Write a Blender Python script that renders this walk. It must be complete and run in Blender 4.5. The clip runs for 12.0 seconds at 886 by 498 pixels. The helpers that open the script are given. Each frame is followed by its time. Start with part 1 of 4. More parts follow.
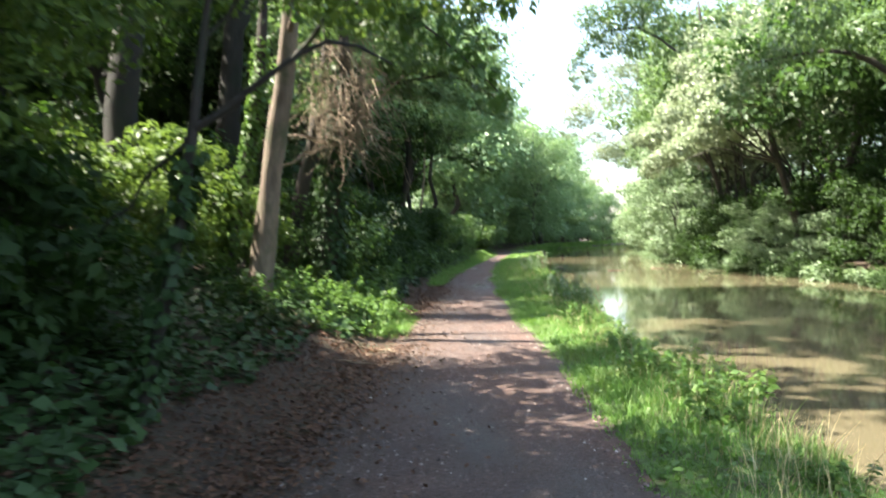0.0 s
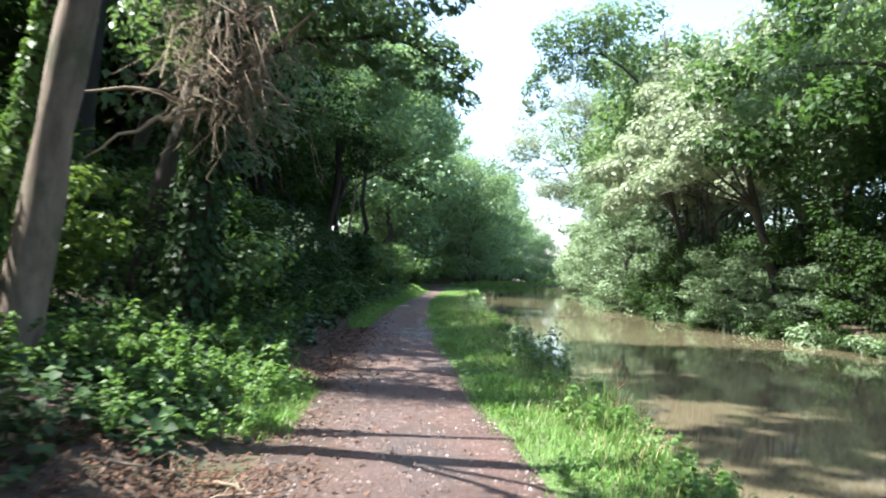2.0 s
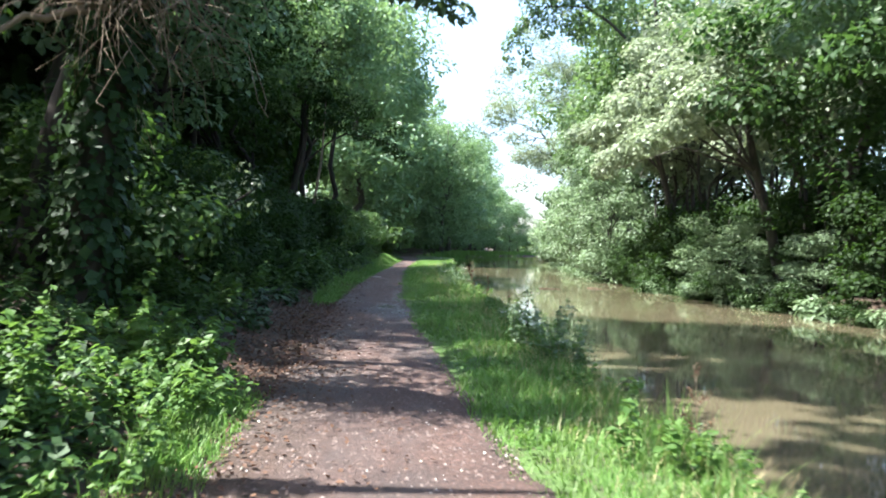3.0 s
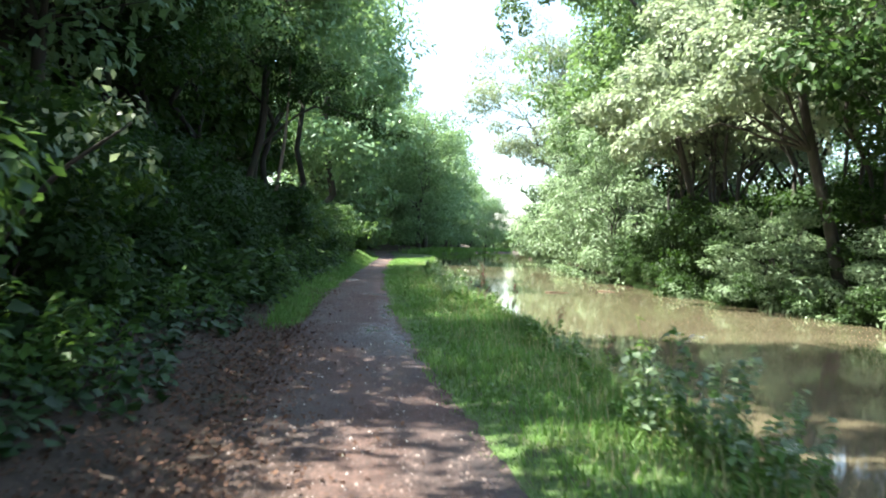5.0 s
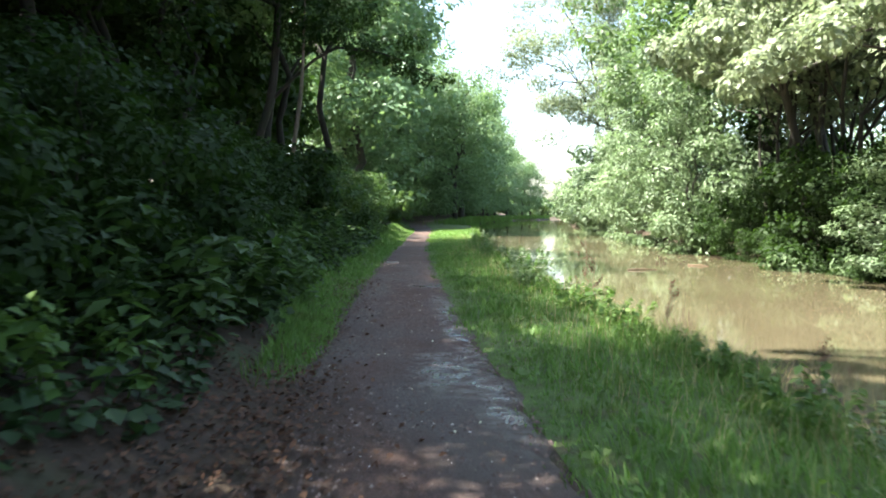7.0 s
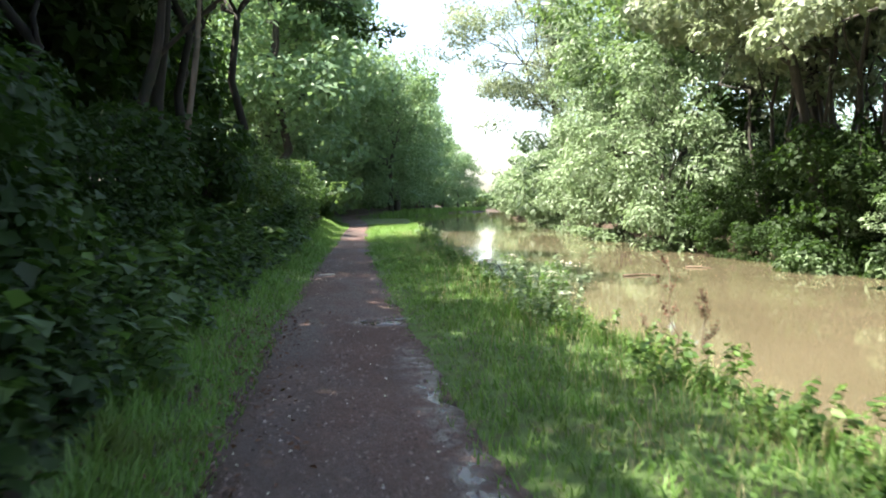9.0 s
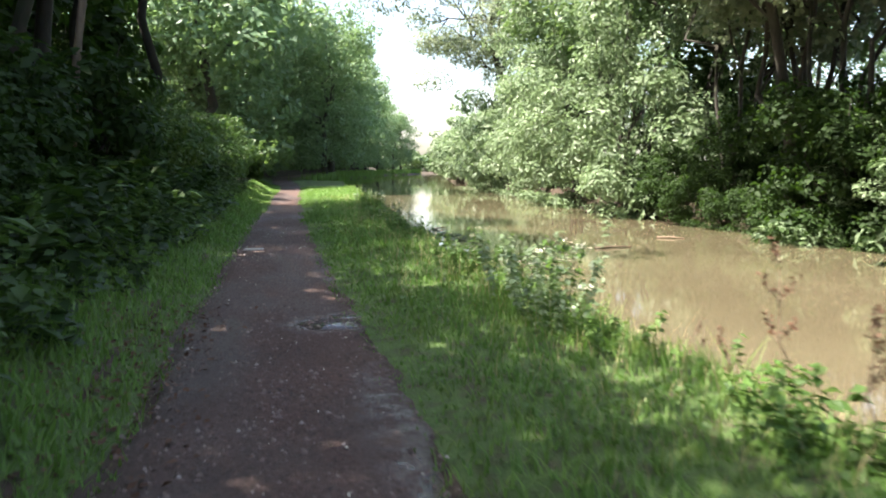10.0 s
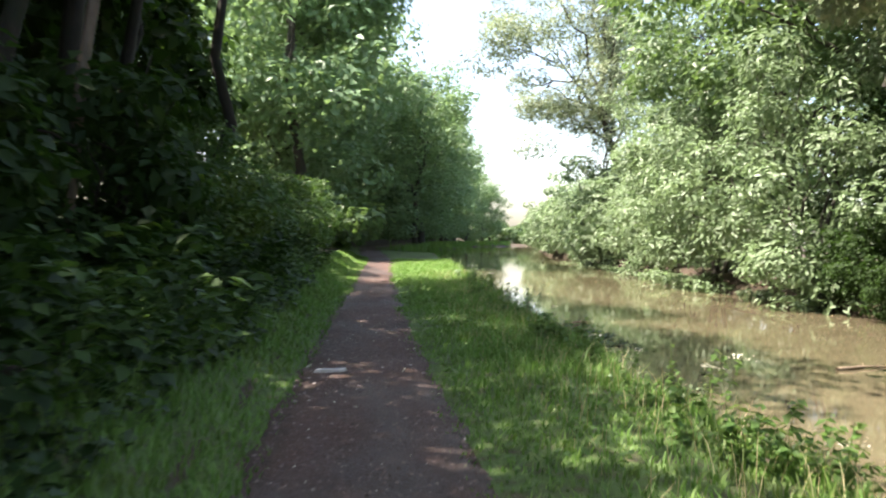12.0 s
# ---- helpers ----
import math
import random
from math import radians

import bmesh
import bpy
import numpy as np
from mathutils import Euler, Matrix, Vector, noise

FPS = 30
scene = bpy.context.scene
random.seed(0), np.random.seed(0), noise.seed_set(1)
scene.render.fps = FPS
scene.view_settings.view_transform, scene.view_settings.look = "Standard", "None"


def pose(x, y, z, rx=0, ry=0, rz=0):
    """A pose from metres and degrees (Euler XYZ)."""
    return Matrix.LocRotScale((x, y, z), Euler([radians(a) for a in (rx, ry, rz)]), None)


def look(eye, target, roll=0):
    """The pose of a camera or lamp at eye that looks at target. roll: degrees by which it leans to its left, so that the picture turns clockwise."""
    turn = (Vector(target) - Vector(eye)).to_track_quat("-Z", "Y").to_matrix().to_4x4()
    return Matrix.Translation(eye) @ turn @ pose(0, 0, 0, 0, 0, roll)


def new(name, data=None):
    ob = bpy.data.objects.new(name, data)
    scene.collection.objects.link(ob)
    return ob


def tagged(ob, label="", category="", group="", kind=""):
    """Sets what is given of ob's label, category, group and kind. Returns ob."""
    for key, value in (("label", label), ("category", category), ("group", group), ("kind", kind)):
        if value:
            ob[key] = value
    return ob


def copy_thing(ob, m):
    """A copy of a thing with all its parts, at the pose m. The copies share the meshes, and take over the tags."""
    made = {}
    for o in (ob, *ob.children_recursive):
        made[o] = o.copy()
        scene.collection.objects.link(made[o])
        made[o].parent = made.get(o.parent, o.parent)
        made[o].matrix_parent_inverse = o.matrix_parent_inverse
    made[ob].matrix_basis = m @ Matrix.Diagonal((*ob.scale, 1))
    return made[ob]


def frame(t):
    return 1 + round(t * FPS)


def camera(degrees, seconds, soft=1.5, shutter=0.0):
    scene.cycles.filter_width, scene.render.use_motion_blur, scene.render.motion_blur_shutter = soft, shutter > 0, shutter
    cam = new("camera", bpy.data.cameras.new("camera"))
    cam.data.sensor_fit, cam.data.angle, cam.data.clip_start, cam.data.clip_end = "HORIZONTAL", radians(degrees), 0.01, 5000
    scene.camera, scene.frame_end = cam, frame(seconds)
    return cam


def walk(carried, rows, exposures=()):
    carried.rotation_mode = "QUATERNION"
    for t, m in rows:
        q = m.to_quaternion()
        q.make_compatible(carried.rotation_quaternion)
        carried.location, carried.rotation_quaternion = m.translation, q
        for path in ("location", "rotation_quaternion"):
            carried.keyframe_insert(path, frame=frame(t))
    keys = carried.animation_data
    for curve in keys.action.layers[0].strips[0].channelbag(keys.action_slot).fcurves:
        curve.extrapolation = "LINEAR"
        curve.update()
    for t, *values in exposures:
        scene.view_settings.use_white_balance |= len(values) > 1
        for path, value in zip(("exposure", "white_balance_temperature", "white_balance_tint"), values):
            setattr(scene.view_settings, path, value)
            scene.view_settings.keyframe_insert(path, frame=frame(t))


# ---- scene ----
cam = camera(60.3, 12.0, soft=1.9, shutter=0.4)
METRES, EYE, TILT, LEAN, TURN = 27.45, 1.4, 0.0, 0.0, 0.0
ROWS = [
    (0.0, 0.0, 0.0, 0.0, -0.01, -0.79, 0.95),
    (0.5, 0.0016, 0.0433, 0.0, -3.29, -4.24, -0.03),
    (1.0, 0.0027, 0.084, -0.0014, -2.42, -2.29, -1.2),
    (1.5, 0.0036, 0.1239, -0.0011, -2.54, -0.37, -1.85),
    (2.0, 0.0027, 0.169, -0.001, -5.22, 1.79, -2.65),
    (2.5, 0.0042, 0.2116, -0.0019, -8.02, 0.77, -2.7),
    (4.5, 0.0053, 0.3836, -0.0044, -4.19, -1.57, -2.29),
    (5.0, 0.0057, 0.4262, -0.0046, -9.63, -0.56, -2.65),
    (5.5, 0.0048, 0.4685, -0.004, -7.29, 1.05, -2.65),
    (6.0, 0.0065, 0.511, -0.0039, -8.56, -0.2, -2.3),
    (6.5, 0.0068, 0.5529, -0.0039, -6.68, -2.44, -1.3),
    (8.5, 0.0167, 0.7189, -0.0043, -11.67, -3.49, 0.65),
    (9.0, 0.017, 0.7579, -0.0034, -12.52, -3.5, -0.29),
    (9.5, 0.0215, 0.7979, -0.0043, -15.82, -3.78, -0.19),
    (10.0, 0.0242, 0.8377, -0.0048, -17.52, -6.23, -0.92),
    (10.5, 0.0258, 0.8776, -0.0051, -14.37, -1.1, -1.73),
    (11.0, 0.0287, 0.9184, -0.0046, -10.56, 0.42, -0.87),
    (11.5, 0.0319, 0.9591, -0.005, -8.1, -1.58, -0.57),
    (12.0, 0.0362, 0.9978, -0.0047, -11.22, -1.06, -2.03),
]
EXPOSURES = [(0.0, 2.62, 6950, 7), (2.5, 2.24, 6100, 9), (5.5, 2.54, 6550, 4), (9.0, 2.44, 6850, 11), (11.2, 2.14, 7050, 14), (12.0, 2.18, 7100, 14)]
walk(cam, [(t, pose(0, 0, EYE, TILT, LEAN, TURN) @ pose(METRES * x, METRES * y, METRES * z, 90 + pitch, roll, yaw)) for t, x, y, z, yaw, pitch, roll in ROWS], EXPOSURES)

# ---- light: high summer sun from the wooded side, open sky over the canal ----
SUN_ELEVATION = 59.0  # degrees; the sun stands square to the walk, over the wood
sun_from = Vector((-math.cos(radians(SUN_ELEVATION)) * 0.995, math.cos(radians(SUN_ELEVATION)) * 0.1, math.sin(radians(SUN_ELEVATION))))
sun = new("sun", bpy.data.lights.new("sun", "SUN"))
sun.data.energy, sun.data.angle, sun.data.color = 5.0, radians(0.6), (1.0, 0.96, 0.90)
sun.matrix_world = look(sun_from * 60, (0, 0, 0))
world = bpy.data.worlds.new("summer_sky")
scene.world = world
world.use_nodes = True
wn = world.node_tree
sky = wn.nodes.new("ShaderNodeTexSky")
sky.sky_type, sky.sun_disc = "NISHITA", False
sky.sun_elevation, sky.sun_rotation = radians(SUN_ELEVATION), radians(-84.3)
sky.air_density, sky.dust_density, sky.ozone_density = 1.0, 2.6, 1.0
wn.nodes["Background"].inputs["Strength"].default_value = 0.125
wn.links.new(sky.outputs["Color"], wn.nodes["Background"].inputs["Color"])


# ---- materials ----
def material(name):
    m = bpy.data.materials.new(name)
    m.use_nodes = True
    return m, m.node_tree, m.node_tree.nodes["Principled BSDF"]


def node(tree, kind, **inputs):
    n = tree.nodes.new(kind)
    for key, value in inputs.items():
        n.inputs[key.replace("_", " ")].default_value = value
    return n


def ramp(tree, source, stops):
    r = tree.nodes.new("ShaderNodeValToRGB")
    while len(r.color_ramp.elements) < len(stops):
        r.color_ramp.elements.new(0.5)
    for e, (p, c) in zip(r.color_ramp.elements, stops):
        e.position, e.color = p, (*c, 1)
    tree.links.new(source, r.inputs["Fac"])
    return r.outputs["Color"]


def mixed(tree, a, b, fac, mode="MIX"):
    n = tree.nodes.new("ShaderNodeMix")
    n.data_type, n.blend_type = "RGBA", mode
    for socket, value in ((n.inputs[6], a), (n.inputs[7], b), (n.inputs[0], fac)):
        if hasattr(value, "is_linked"):
            tree.links.new(value, socket)
        else:
            socket.default_value = (*value, 1) if isinstance(value, tuple) else value
    return n.outputs[2]


def place_noise(tree, scale, detail=4.0, rough=0.6, stretch=None):
    g = tree.nodes.new("ShaderNodeTexCoord")
    out = g.outputs["Object"]
    if stretch:
        mp = tree.nodes.new("ShaderNodeMapping")
        mp.inputs["Scale"].default_value = stretch
        tree.links.new(out, mp.inputs["Vector"])
        out = mp.outputs["Vector"]
    n = node(tree, "ShaderNodeTexNoise", Scale=scale, Detail=detail, Roughness=rough)
    tree.links.new(out, n.inputs["Vector"])
    return n.outputs["Fac"]


def bumped(tree, bsdf, height, strength, distance):
    b = node(tree, "ShaderNodeBump", Strength=strength, Distance=distance)
    tree.links.new(height, b.inputs["Height"])
    tree.links.new(b.outputs["Normal"], bsdf.inputs["Normal"])


def leaf_material(name, dark, mid, light, through_light, gloss=0.45, share=0.35, patch_colour=None):
    """Leaves: every leaf its own shade, part of the light passes through."""
    m, t, p = material(name)
    geo = t.nodes.new("ShaderNodeNewGeometry")
    shade = ramp(t, geo.outputs["Random Per Island"], [(0.0, dark), (0.55, mid), (1.0, light)])
    patch = place_noise(t, 0.9, 2.0)
    shade = mixed(t, shade, mixed(t, shade, tuple(c * 1.5 for c in light), 0.45), patch)
    if patch_colour:
        spots = ramp(t, place_noise(t, 1.7, 4.0), [(0.50, (0, 0, 0)), (0.68, (0.75, 0.75, 0.75))])
        shade = mixed(t, shade, patch_colour, spots)
    t.links.new(shade, p.inputs["Base Color"])
    p.inputs["Roughness"].default_value = gloss
    p.inputs["IOR"].default_value = 1.33
    tr = t.nodes.new("ShaderNodeBsdfTranslucent")
    t.links.new(mixed(t, shade, through_light, 0.6), tr.inputs["Color"])
    mx = t.nodes.new("ShaderNodeMixShader")
    mx.inputs[0].default_value = share
    t.links.new(p.outputs[0], mx.inputs[1])
    t.links.new(tr.outputs[0], mx.inputs[2])
    t.links.new(mx.outputs[0], t.nodes["Material Output"].inputs["Surface"])
    return m


def bark_material(name, dark, light, moss, moss_share):
    m, t, p = material(name)
    grain = place_noise(t, 9.0, 6.0, 0.65, (1, 1, 0.22))
    col = ramp(t, grain, [(0.3, dark), (0.7, light)])
    blot = ramp(t, place_noise(t, 2.3, 4.0), [(0.62 - moss_share, (0, 0, 0)), (0.75 - moss_share * 0.5, (1, 1, 1))])
    t.links.new(mixed(t, col, moss, blot), p.inputs["Base Color"])
    p.inputs["Roughness"].default_value = 0.85
    bumped(t, p, grain, 0.6, 0.02)
    return m


# leaf darkened well below its own green: the wood's shade is in the colour
M_LEAF_WOOD = leaf_material("shaded_wood_leaf", (0.006, 0.016, 0.004), (0.012, 0.031, 0.007), (0.029, 0.058, 0.013), (0.065, 0.14, 0.016), 0.65)
# yellow-green tone carries the sunlight of leaves lit through gaps
M_LEAF_LIME = leaf_material("sun_toned_leaf", (0.018, 0.046, 0.010), (0.044, 0.092, 0.016), (0.095, 0.145, 0.028), (0.19, 0.29, 0.045))
M_LEAF_WILLOW = leaf_material("willow_leaf", (0.088, 0.138, 0.068), (0.126, 0.184, 0.100), (0.195, 0.252, 0.155), (0.24, 0.37, 0.14), 0.4)
M_LEAF_ASH = leaf_material("ash_leaf", (0.050, 0.093, 0.036), (0.074, 0.126, 0.055), (0.115, 0.166, 0.088), (0.19, 0.32, 0.06), 0.4)
# paler, bluer leaf: distance haze and glow of lit crowns put into the colour
M_LEAF_TALL = leaf_material("haze_lit_leaf", (0.080, 0.150, 0.074), (0.112, 0.190, 0.098), (0.160, 0.238, 0.136), (0.26, 0.40, 0.11), 0.4, 0.42)
M_LEAF_PALE = leaf_material("pale_backed_leaf", (0.100, 0.135, 0.078), (0.160, 0.200, 0.118), (0.265, 0.300, 0.200), (0.26, 0.34, 0.15), 0.4)
# darker than the ash leaf: shade of the far crowns put into the colour
M_LEAF_SYCAMORE = leaf_material("shaded_sycamore_leaf", (0.012, 0.030, 0.010), (0.024, 0.054, 0.017), (0.052, 0.094, 0.030), (0.11, 0.22, 0.04), 0.5)
# lighter twin of the dark wood leaf, for stretches meant to look lit
M_LEAF_DEEP = leaf_material("lit_wood_leaf", (0.020, 0.046, 0.014), (0.036, 0.076, 0.022), (0.070, 0.120, 0.036), (0.14, 0.27, 0.04), 0.5)
M_LEAF_IVY = leaf_material("ivy_leaf", (0.008, 0.022, 0.005), (0.015, 0.040, 0.010), (0.033, 0.067, 0.019), (0.06, 0.12, 0.02), 0.55, 0.15)
M_LEAF_HERB = leaf_material("nettle_leaf", (0.030, 0.075, 0.016), (0.055, 0.120, 0.026), (0.10, 0.17, 0.04), (0.18, 0.32, 0.05), 0.5)
M_GRASS = leaf_material("grass_blade", (0.062, 0.142, 0.027), (0.095, 0.200, 0.039), (0.150, 0.246, 0.064), (0.19, 0.37, 0.06), 0.5, 0.33, (0.12, 0.130, 0.045))
M_STRAW = leaf_material("dry_grass", (0.24, 0.20, 0.09), (0.34, 0.29, 0.14), (0.46, 0.41, 0.24), (0.40, 0.34, 0.15), 0.6, 0.25)
M_LITTER = leaf_material("dead_leaf", (0.030, 0.015, 0.009), (0.058, 0.029, 0.018), (0.125, 0.066, 0.038), (0.10, 0.045, 0.02), 0.7, 0.1)
M_TWIG = leaf_material("dry_vine", (0.10, 0.075, 0.05), (0.17, 0.13, 0.09), (0.27, 0.21, 0.15), (0.1, 0.08, 0.05), 0.8, 0.03)
M_FLOWER = leaf_material("cream_flower", (0.42, 0.42, 0.30), (0.55, 0.55, 0.42), (0.70, 0.70, 0.58), (0.5, 0.5, 0.35), 0.6, 0.25)
M_BARK = bark_material("woodland_bark", (0.020, 0.016, 0.012), (0.060, 0.047, 0.036), (0.022, 0.032, 0.014), 0.14)
# woodland bark with the shade under the trees put into its colour
M_BARK_DARK = bark_material("shaded_bark", (0.008, 0.007, 0.005), (0.026, 0.021, 0.016), (0.014, 0.020, 0.009), 0.14)
M_BARK_PALE = bark_material("smooth_pale_bark", (0.085, 0.064, 0.046), (0.23, 0.175, 0.13), (0.07, 0.075, 0.04), 0.12)
M_BARK_GREY = bark_material("grey_bark", (0.024, 0.021, 0.017), (0.070, 0.060, 0.050), (0.035, 0.042, 0.020), 0.12)


def ground_material():
    m, t, p = material("bank_soil")
    soil = ramp(t, place_noise(t, 5.0, 6.0), [(0.3, (0.024, 0.016, 0.010)), (0.7, (0.065, 0.042, 0.025))])
    green = ramp(t, place_noise(t, 0.7, 4.0), [(0.54, (0, 0, 0)), (0.70, (0.8, 0.8, 0.8))])
    t.links.new(mixed(t, soil, (0.035, 0.055, 0.016), green), p.inputs["Base Color"])
    p.inputs["Roughness"].default_value = 0.95
    bumped(t, p, place_noise(t, 14.0, 6.0), 0.8, 0.03)
    return m


def path_material():
    m, t, p = material("trodden_gravel")
    base = ramp(t, place_noise(t, 1.1, 5.0, 0.6), [(0.30, (0.066, 0.038, 0.030)), (0.70, (0.126, 0.074, 0.058))])
    grit = ramp(t, place_noise(t, 34.0, 4.0, 0.8), [(0.34, (0.26, 0.24, 0.23)), (0.52, (0.9, 0.88, 0.86)), (0.60, (1.15, 1.1, 1.06)), (0.70, (2.3, 2.2, 2.1))])
    col = mixed(t, base, grit, 0.85, "MULTIPLY")
    damp = ramp(t, place_noise(t, 0.55, 4.0, 0.55, (1.3, 0.5, 1)), [(0.44, (0, 0, 0)), (0.60, (1, 1, 1))])
    col = mixed(t, col, mixed(t, col, (0.042, 0.031, 0.027), 0.72), damp)
    earth = t.nodes.new("ShaderNodeAttribute")
    earth.attribute_name = "earth"
    edge = ramp(t, mixed(t, earth.outputs["Color"], place_noise(t, 3.2, 6.0, 0.75), 0.58), [(0.38, (0, 0, 0)), (0.68, (0.9, 0.9, 0.9))])
    soil = ramp(t, place_noise(t, 5.0, 6.0), [(0.3, (0.030, 0.019, 0.013)), (0.7, (0.070, 0.043, 0.028))])
    col = mixed(t, col, soil, edge)
    wet = t.nodes.new("ShaderNodeAttribute")
    wet.attribute_name = "wet"
    soak = ramp(t, mixed(t, wet.outputs["Color"], ramp(t, place_noise(t, 7.0, 4.0), [(0.36, (0.1, 0.1, 0.1)), (0.62, (1, 1, 1))]), 1.0, "MULTIPLY"), [(0.08, (0, 0, 0)), (0.62, (1, 1, 1))])
    t.links.new(mixed(t, col, (0.035, 0.026, 0.023), mixed(t, (0.0, 0.0, 0.0), (0.7, 0.7, 0.7), soak)), p.inputs["Base Color"])
    rough = ramp(t, damp, [(0.0, (0.9, 0.9, 0.9)), (1.0, (0.6, 0.6, 0.6))])
    t.links.new(mixed(t, rough, (0.16, 0.16, 0.16), soak), p.inputs["Roughness"])
    relief = mixed(t, place_noise(t, 30.0, 5.0, 0.75), (0.5, 0.5, 0.5), mixed(t, (0.0, 0.0, 0.0), (0.82, 0.82, 0.82), soak))
    bumped(t, p, relief, 1.0, 0.025)
    return m


def water_material():
    m, t, p = material("muddy_canal_water")
    silt = ramp(t, place_noise(t, 0.25, 3.0), [(0.3, (0.093, 0.078, 0.047)), (0.7, (0.120, 0.102, 0.063))])
    t.links.new(silt, p.inputs["Base Color"])
    p.inputs["Roughness"].default_value = 0.045
    p.inputs["IOR"].default_value = 1.33
    bumped(t, p, place_noise(t, 1.1, 1.0, 0.4, (1.0, 0.6, 1)), 0.03, 0.06)
    return m


def puddle_material():
    m, t, p = material("puddle_water")
    p.inputs["Base Color"].default_value = (0.06, 0.048, 0.042, 1)
    p.inputs["Roughness"].default_value = 0.10
    p.inputs["IOR"].default_value = 1.33
    bumped(t, p, place_noise(t, 14.0, 3.0), 0.12, 0.01)
    return m


def stone_material():
    m, t, p = material("gravel_chip")
    info = t.nodes.new("ShaderNodeNewGeometry")
    col = ramp(t, info.outputs["Random Per Island"], [(0.0, (0.045, 0.030, 0.026)), (0.55, (0.13, 0.09, 0.075)), (0.9, (0.17, 0.13, 0.11)), (0.98, (0.24, 0.20, 0.18)), (1.0, (0.42, 0.39, 0.36))])
    t.links.new(col, p.inputs["Base Color"])
    p.inputs["Roughness"].default_value = 0.8
    bumped(t, p, place_noise(t, 60.0, 4.0), 0.4, 0.004)
    return m


M_GROUND, M_PATH, M_WATER, M_PUDDLE, M_STONE = ground_material(), path_material(), water_material(), puddle_material(), stone_material()


# ---- plan of the place: lines along the walk (y), as x ----
def line(*pairs):
    ys, xs = [p[0] for p in pairs], [p[1] for p in pairs]
    return lambda y: np.interp(y, ys, xs)


path_left = line((-30, -1.6), (0, -1.1), (5, -1.0), (10, -0.6), (14, -0.4), (17, -0.25), (20, -0.18), (23, 0.05), (28, 0.46), (33, 1.02), (38, 1.56), (45, 2.45), (52, 3.2), (58, 4.0), (64, 4.6), (72, 5.0), (90, 6.5), (120, 14), (160, 33))
path_right = line((-30, 0.6), (0, 1.0), (8, 1.28), (12, 1.22), (17, 1.28), (20, 1.34), (25, 1.55), (30, 1.92), (36, 2.4), (40, 2.8), (52, 4.2), (58, 5.0), (64, 5.7), (72, 6.3), (90, 7.9), (120, 15.5), (160, 34.5))
near_bank = line((-30, 2.2), (0, 2.35), (5, 2.4), (10, 2.5), (13, 2.65), (17, 2.95), (22, 3.4), (25, 3.65), (28, 3.8), (34, 4.2), (37, 4.6), (41, 5.05), (52, 6.7), (68, 9.1), (77, 10.5), (100, 15), (130, 26), (170, 48), (230, 90))
far_bank = line((-30, 12.8), (20, 12.8), (45, 13.0), (55, 14.8), (76, 19), (95, 23.5), (116, 30), (141, 40), (170, 60), (230, 110))
WATER_Z = -0.24


def lumps(x, y, s=1.0):
    return (np.sin(x * 1.7 * s + 0.6 * np.sin(y * 1.1 * s)) * np.sin(y * 1.3 * s + 0.8 * np.sin(x * 0.9 * s + 1.0)) + 0.5 * np.sin(x * 4.1 * s + 2 + y * 0.7) * np.sin(y * 3.7 * s + x * 1.3)) / 1.5


def smooth(a):
    a = np.clip(a, 0, 1)
    return a * a * (3 - 2 * a)


def ground_z(x, y):
    x, y = np.asarray(x, float), np.asarray(y, float)
    left, right, near, far = path_left(y), path_right(y), near_bank(y), far_bank(y)
    up = np.clip(left - 0.35 - x, 0, None)
    z = 2.4 * (1 - np.exp(-up / 5.5)) + 0.04 * np.clip(up, 0, 1) * lumps(x, y)
    strip = smooth((x - right) / 0.5) * 0.05 + 0.02 * lumps(x, y, 1.6) * smooth((x - right) / 0.4)
    z = z + strip
    bed = -1.0
    wob = 0.16 * lumps(x * 0, y, 1.4)
    dip = smooth((x - near - wob + 0.25) / 0.55)
    rise = smooth((x - far - 0.2 - wob) / 0.9)
    z = z * (1 - dip) + bed * dip * (1 - rise) + (0.25 + 0.5 * (1 - np.exp(-np.clip(x - far, 0, None) / 6))) * rise
    return z


def mesh_of(name, verts, faces, mat=None, flat=True):
    verts, faces = np.asarray(verts, np.float32), np.asarray(faces, np.int32)
    n, k = faces.shape
    me = bpy.data.meshes.new(name)
    me.vertices.add(len(verts))
    me.vertices.foreach_set("co", verts.ravel())
    me.loops.add(n * k)
    me.loops.foreach_set("vertex_index", faces.ravel())
    me.polygons.add(n)
    me.polygons.foreach_set("loop_start", np.arange(0, n * k, k, dtype=np.int32))
    me.update(calc_edges=True)
    if not flat:
        me.polygons.foreach_set("use_smooth", np.ones(n, bool))
    if mat:
        me.materials.append(mat)
    return me


def sheet(xs, ys, fz):
    """Grid of heights; xs may depend on the row."""
    rows = [np.stack([xs(y), np.full_like(xs(y), y), fz(xs(y), y)], 1) for y in ys]
    m, n = len(ys), len(rows[0])
    i = (np.arange(m - 1)[:, None] * n + np.arange(n - 1)[None, :]).ravel()
    return np.concatenate(rows), np.stack([i, i + 1, i + n + 1, i + n], 1)


def graded(start, stop, first, growth, limit):
    out, step = [start], first
    while out[-1] < stop:
        out.append(out[-1] + step)
        step = min(step * growth, limit)
    return out


GX = np.array([-g - 3 for g in graded(0, 900, 0.4, 1.22, 220)][::-1] + list(np.arange(-2.8, 6, 0.2)) + list(np.arange(6, 18, 0.6)) + [18 + g for g in graded(0, 900, 0.4, 1.22, 220)])
GY = np.array([-g - 4 for g in graded(0, 700, 0.6, 1.25, 220)][::-1] + list(np.arange(-3.75, 60, 0.3)) + [60 + g for g in graded(0, 1200, 0.5, 1.09, 200)])
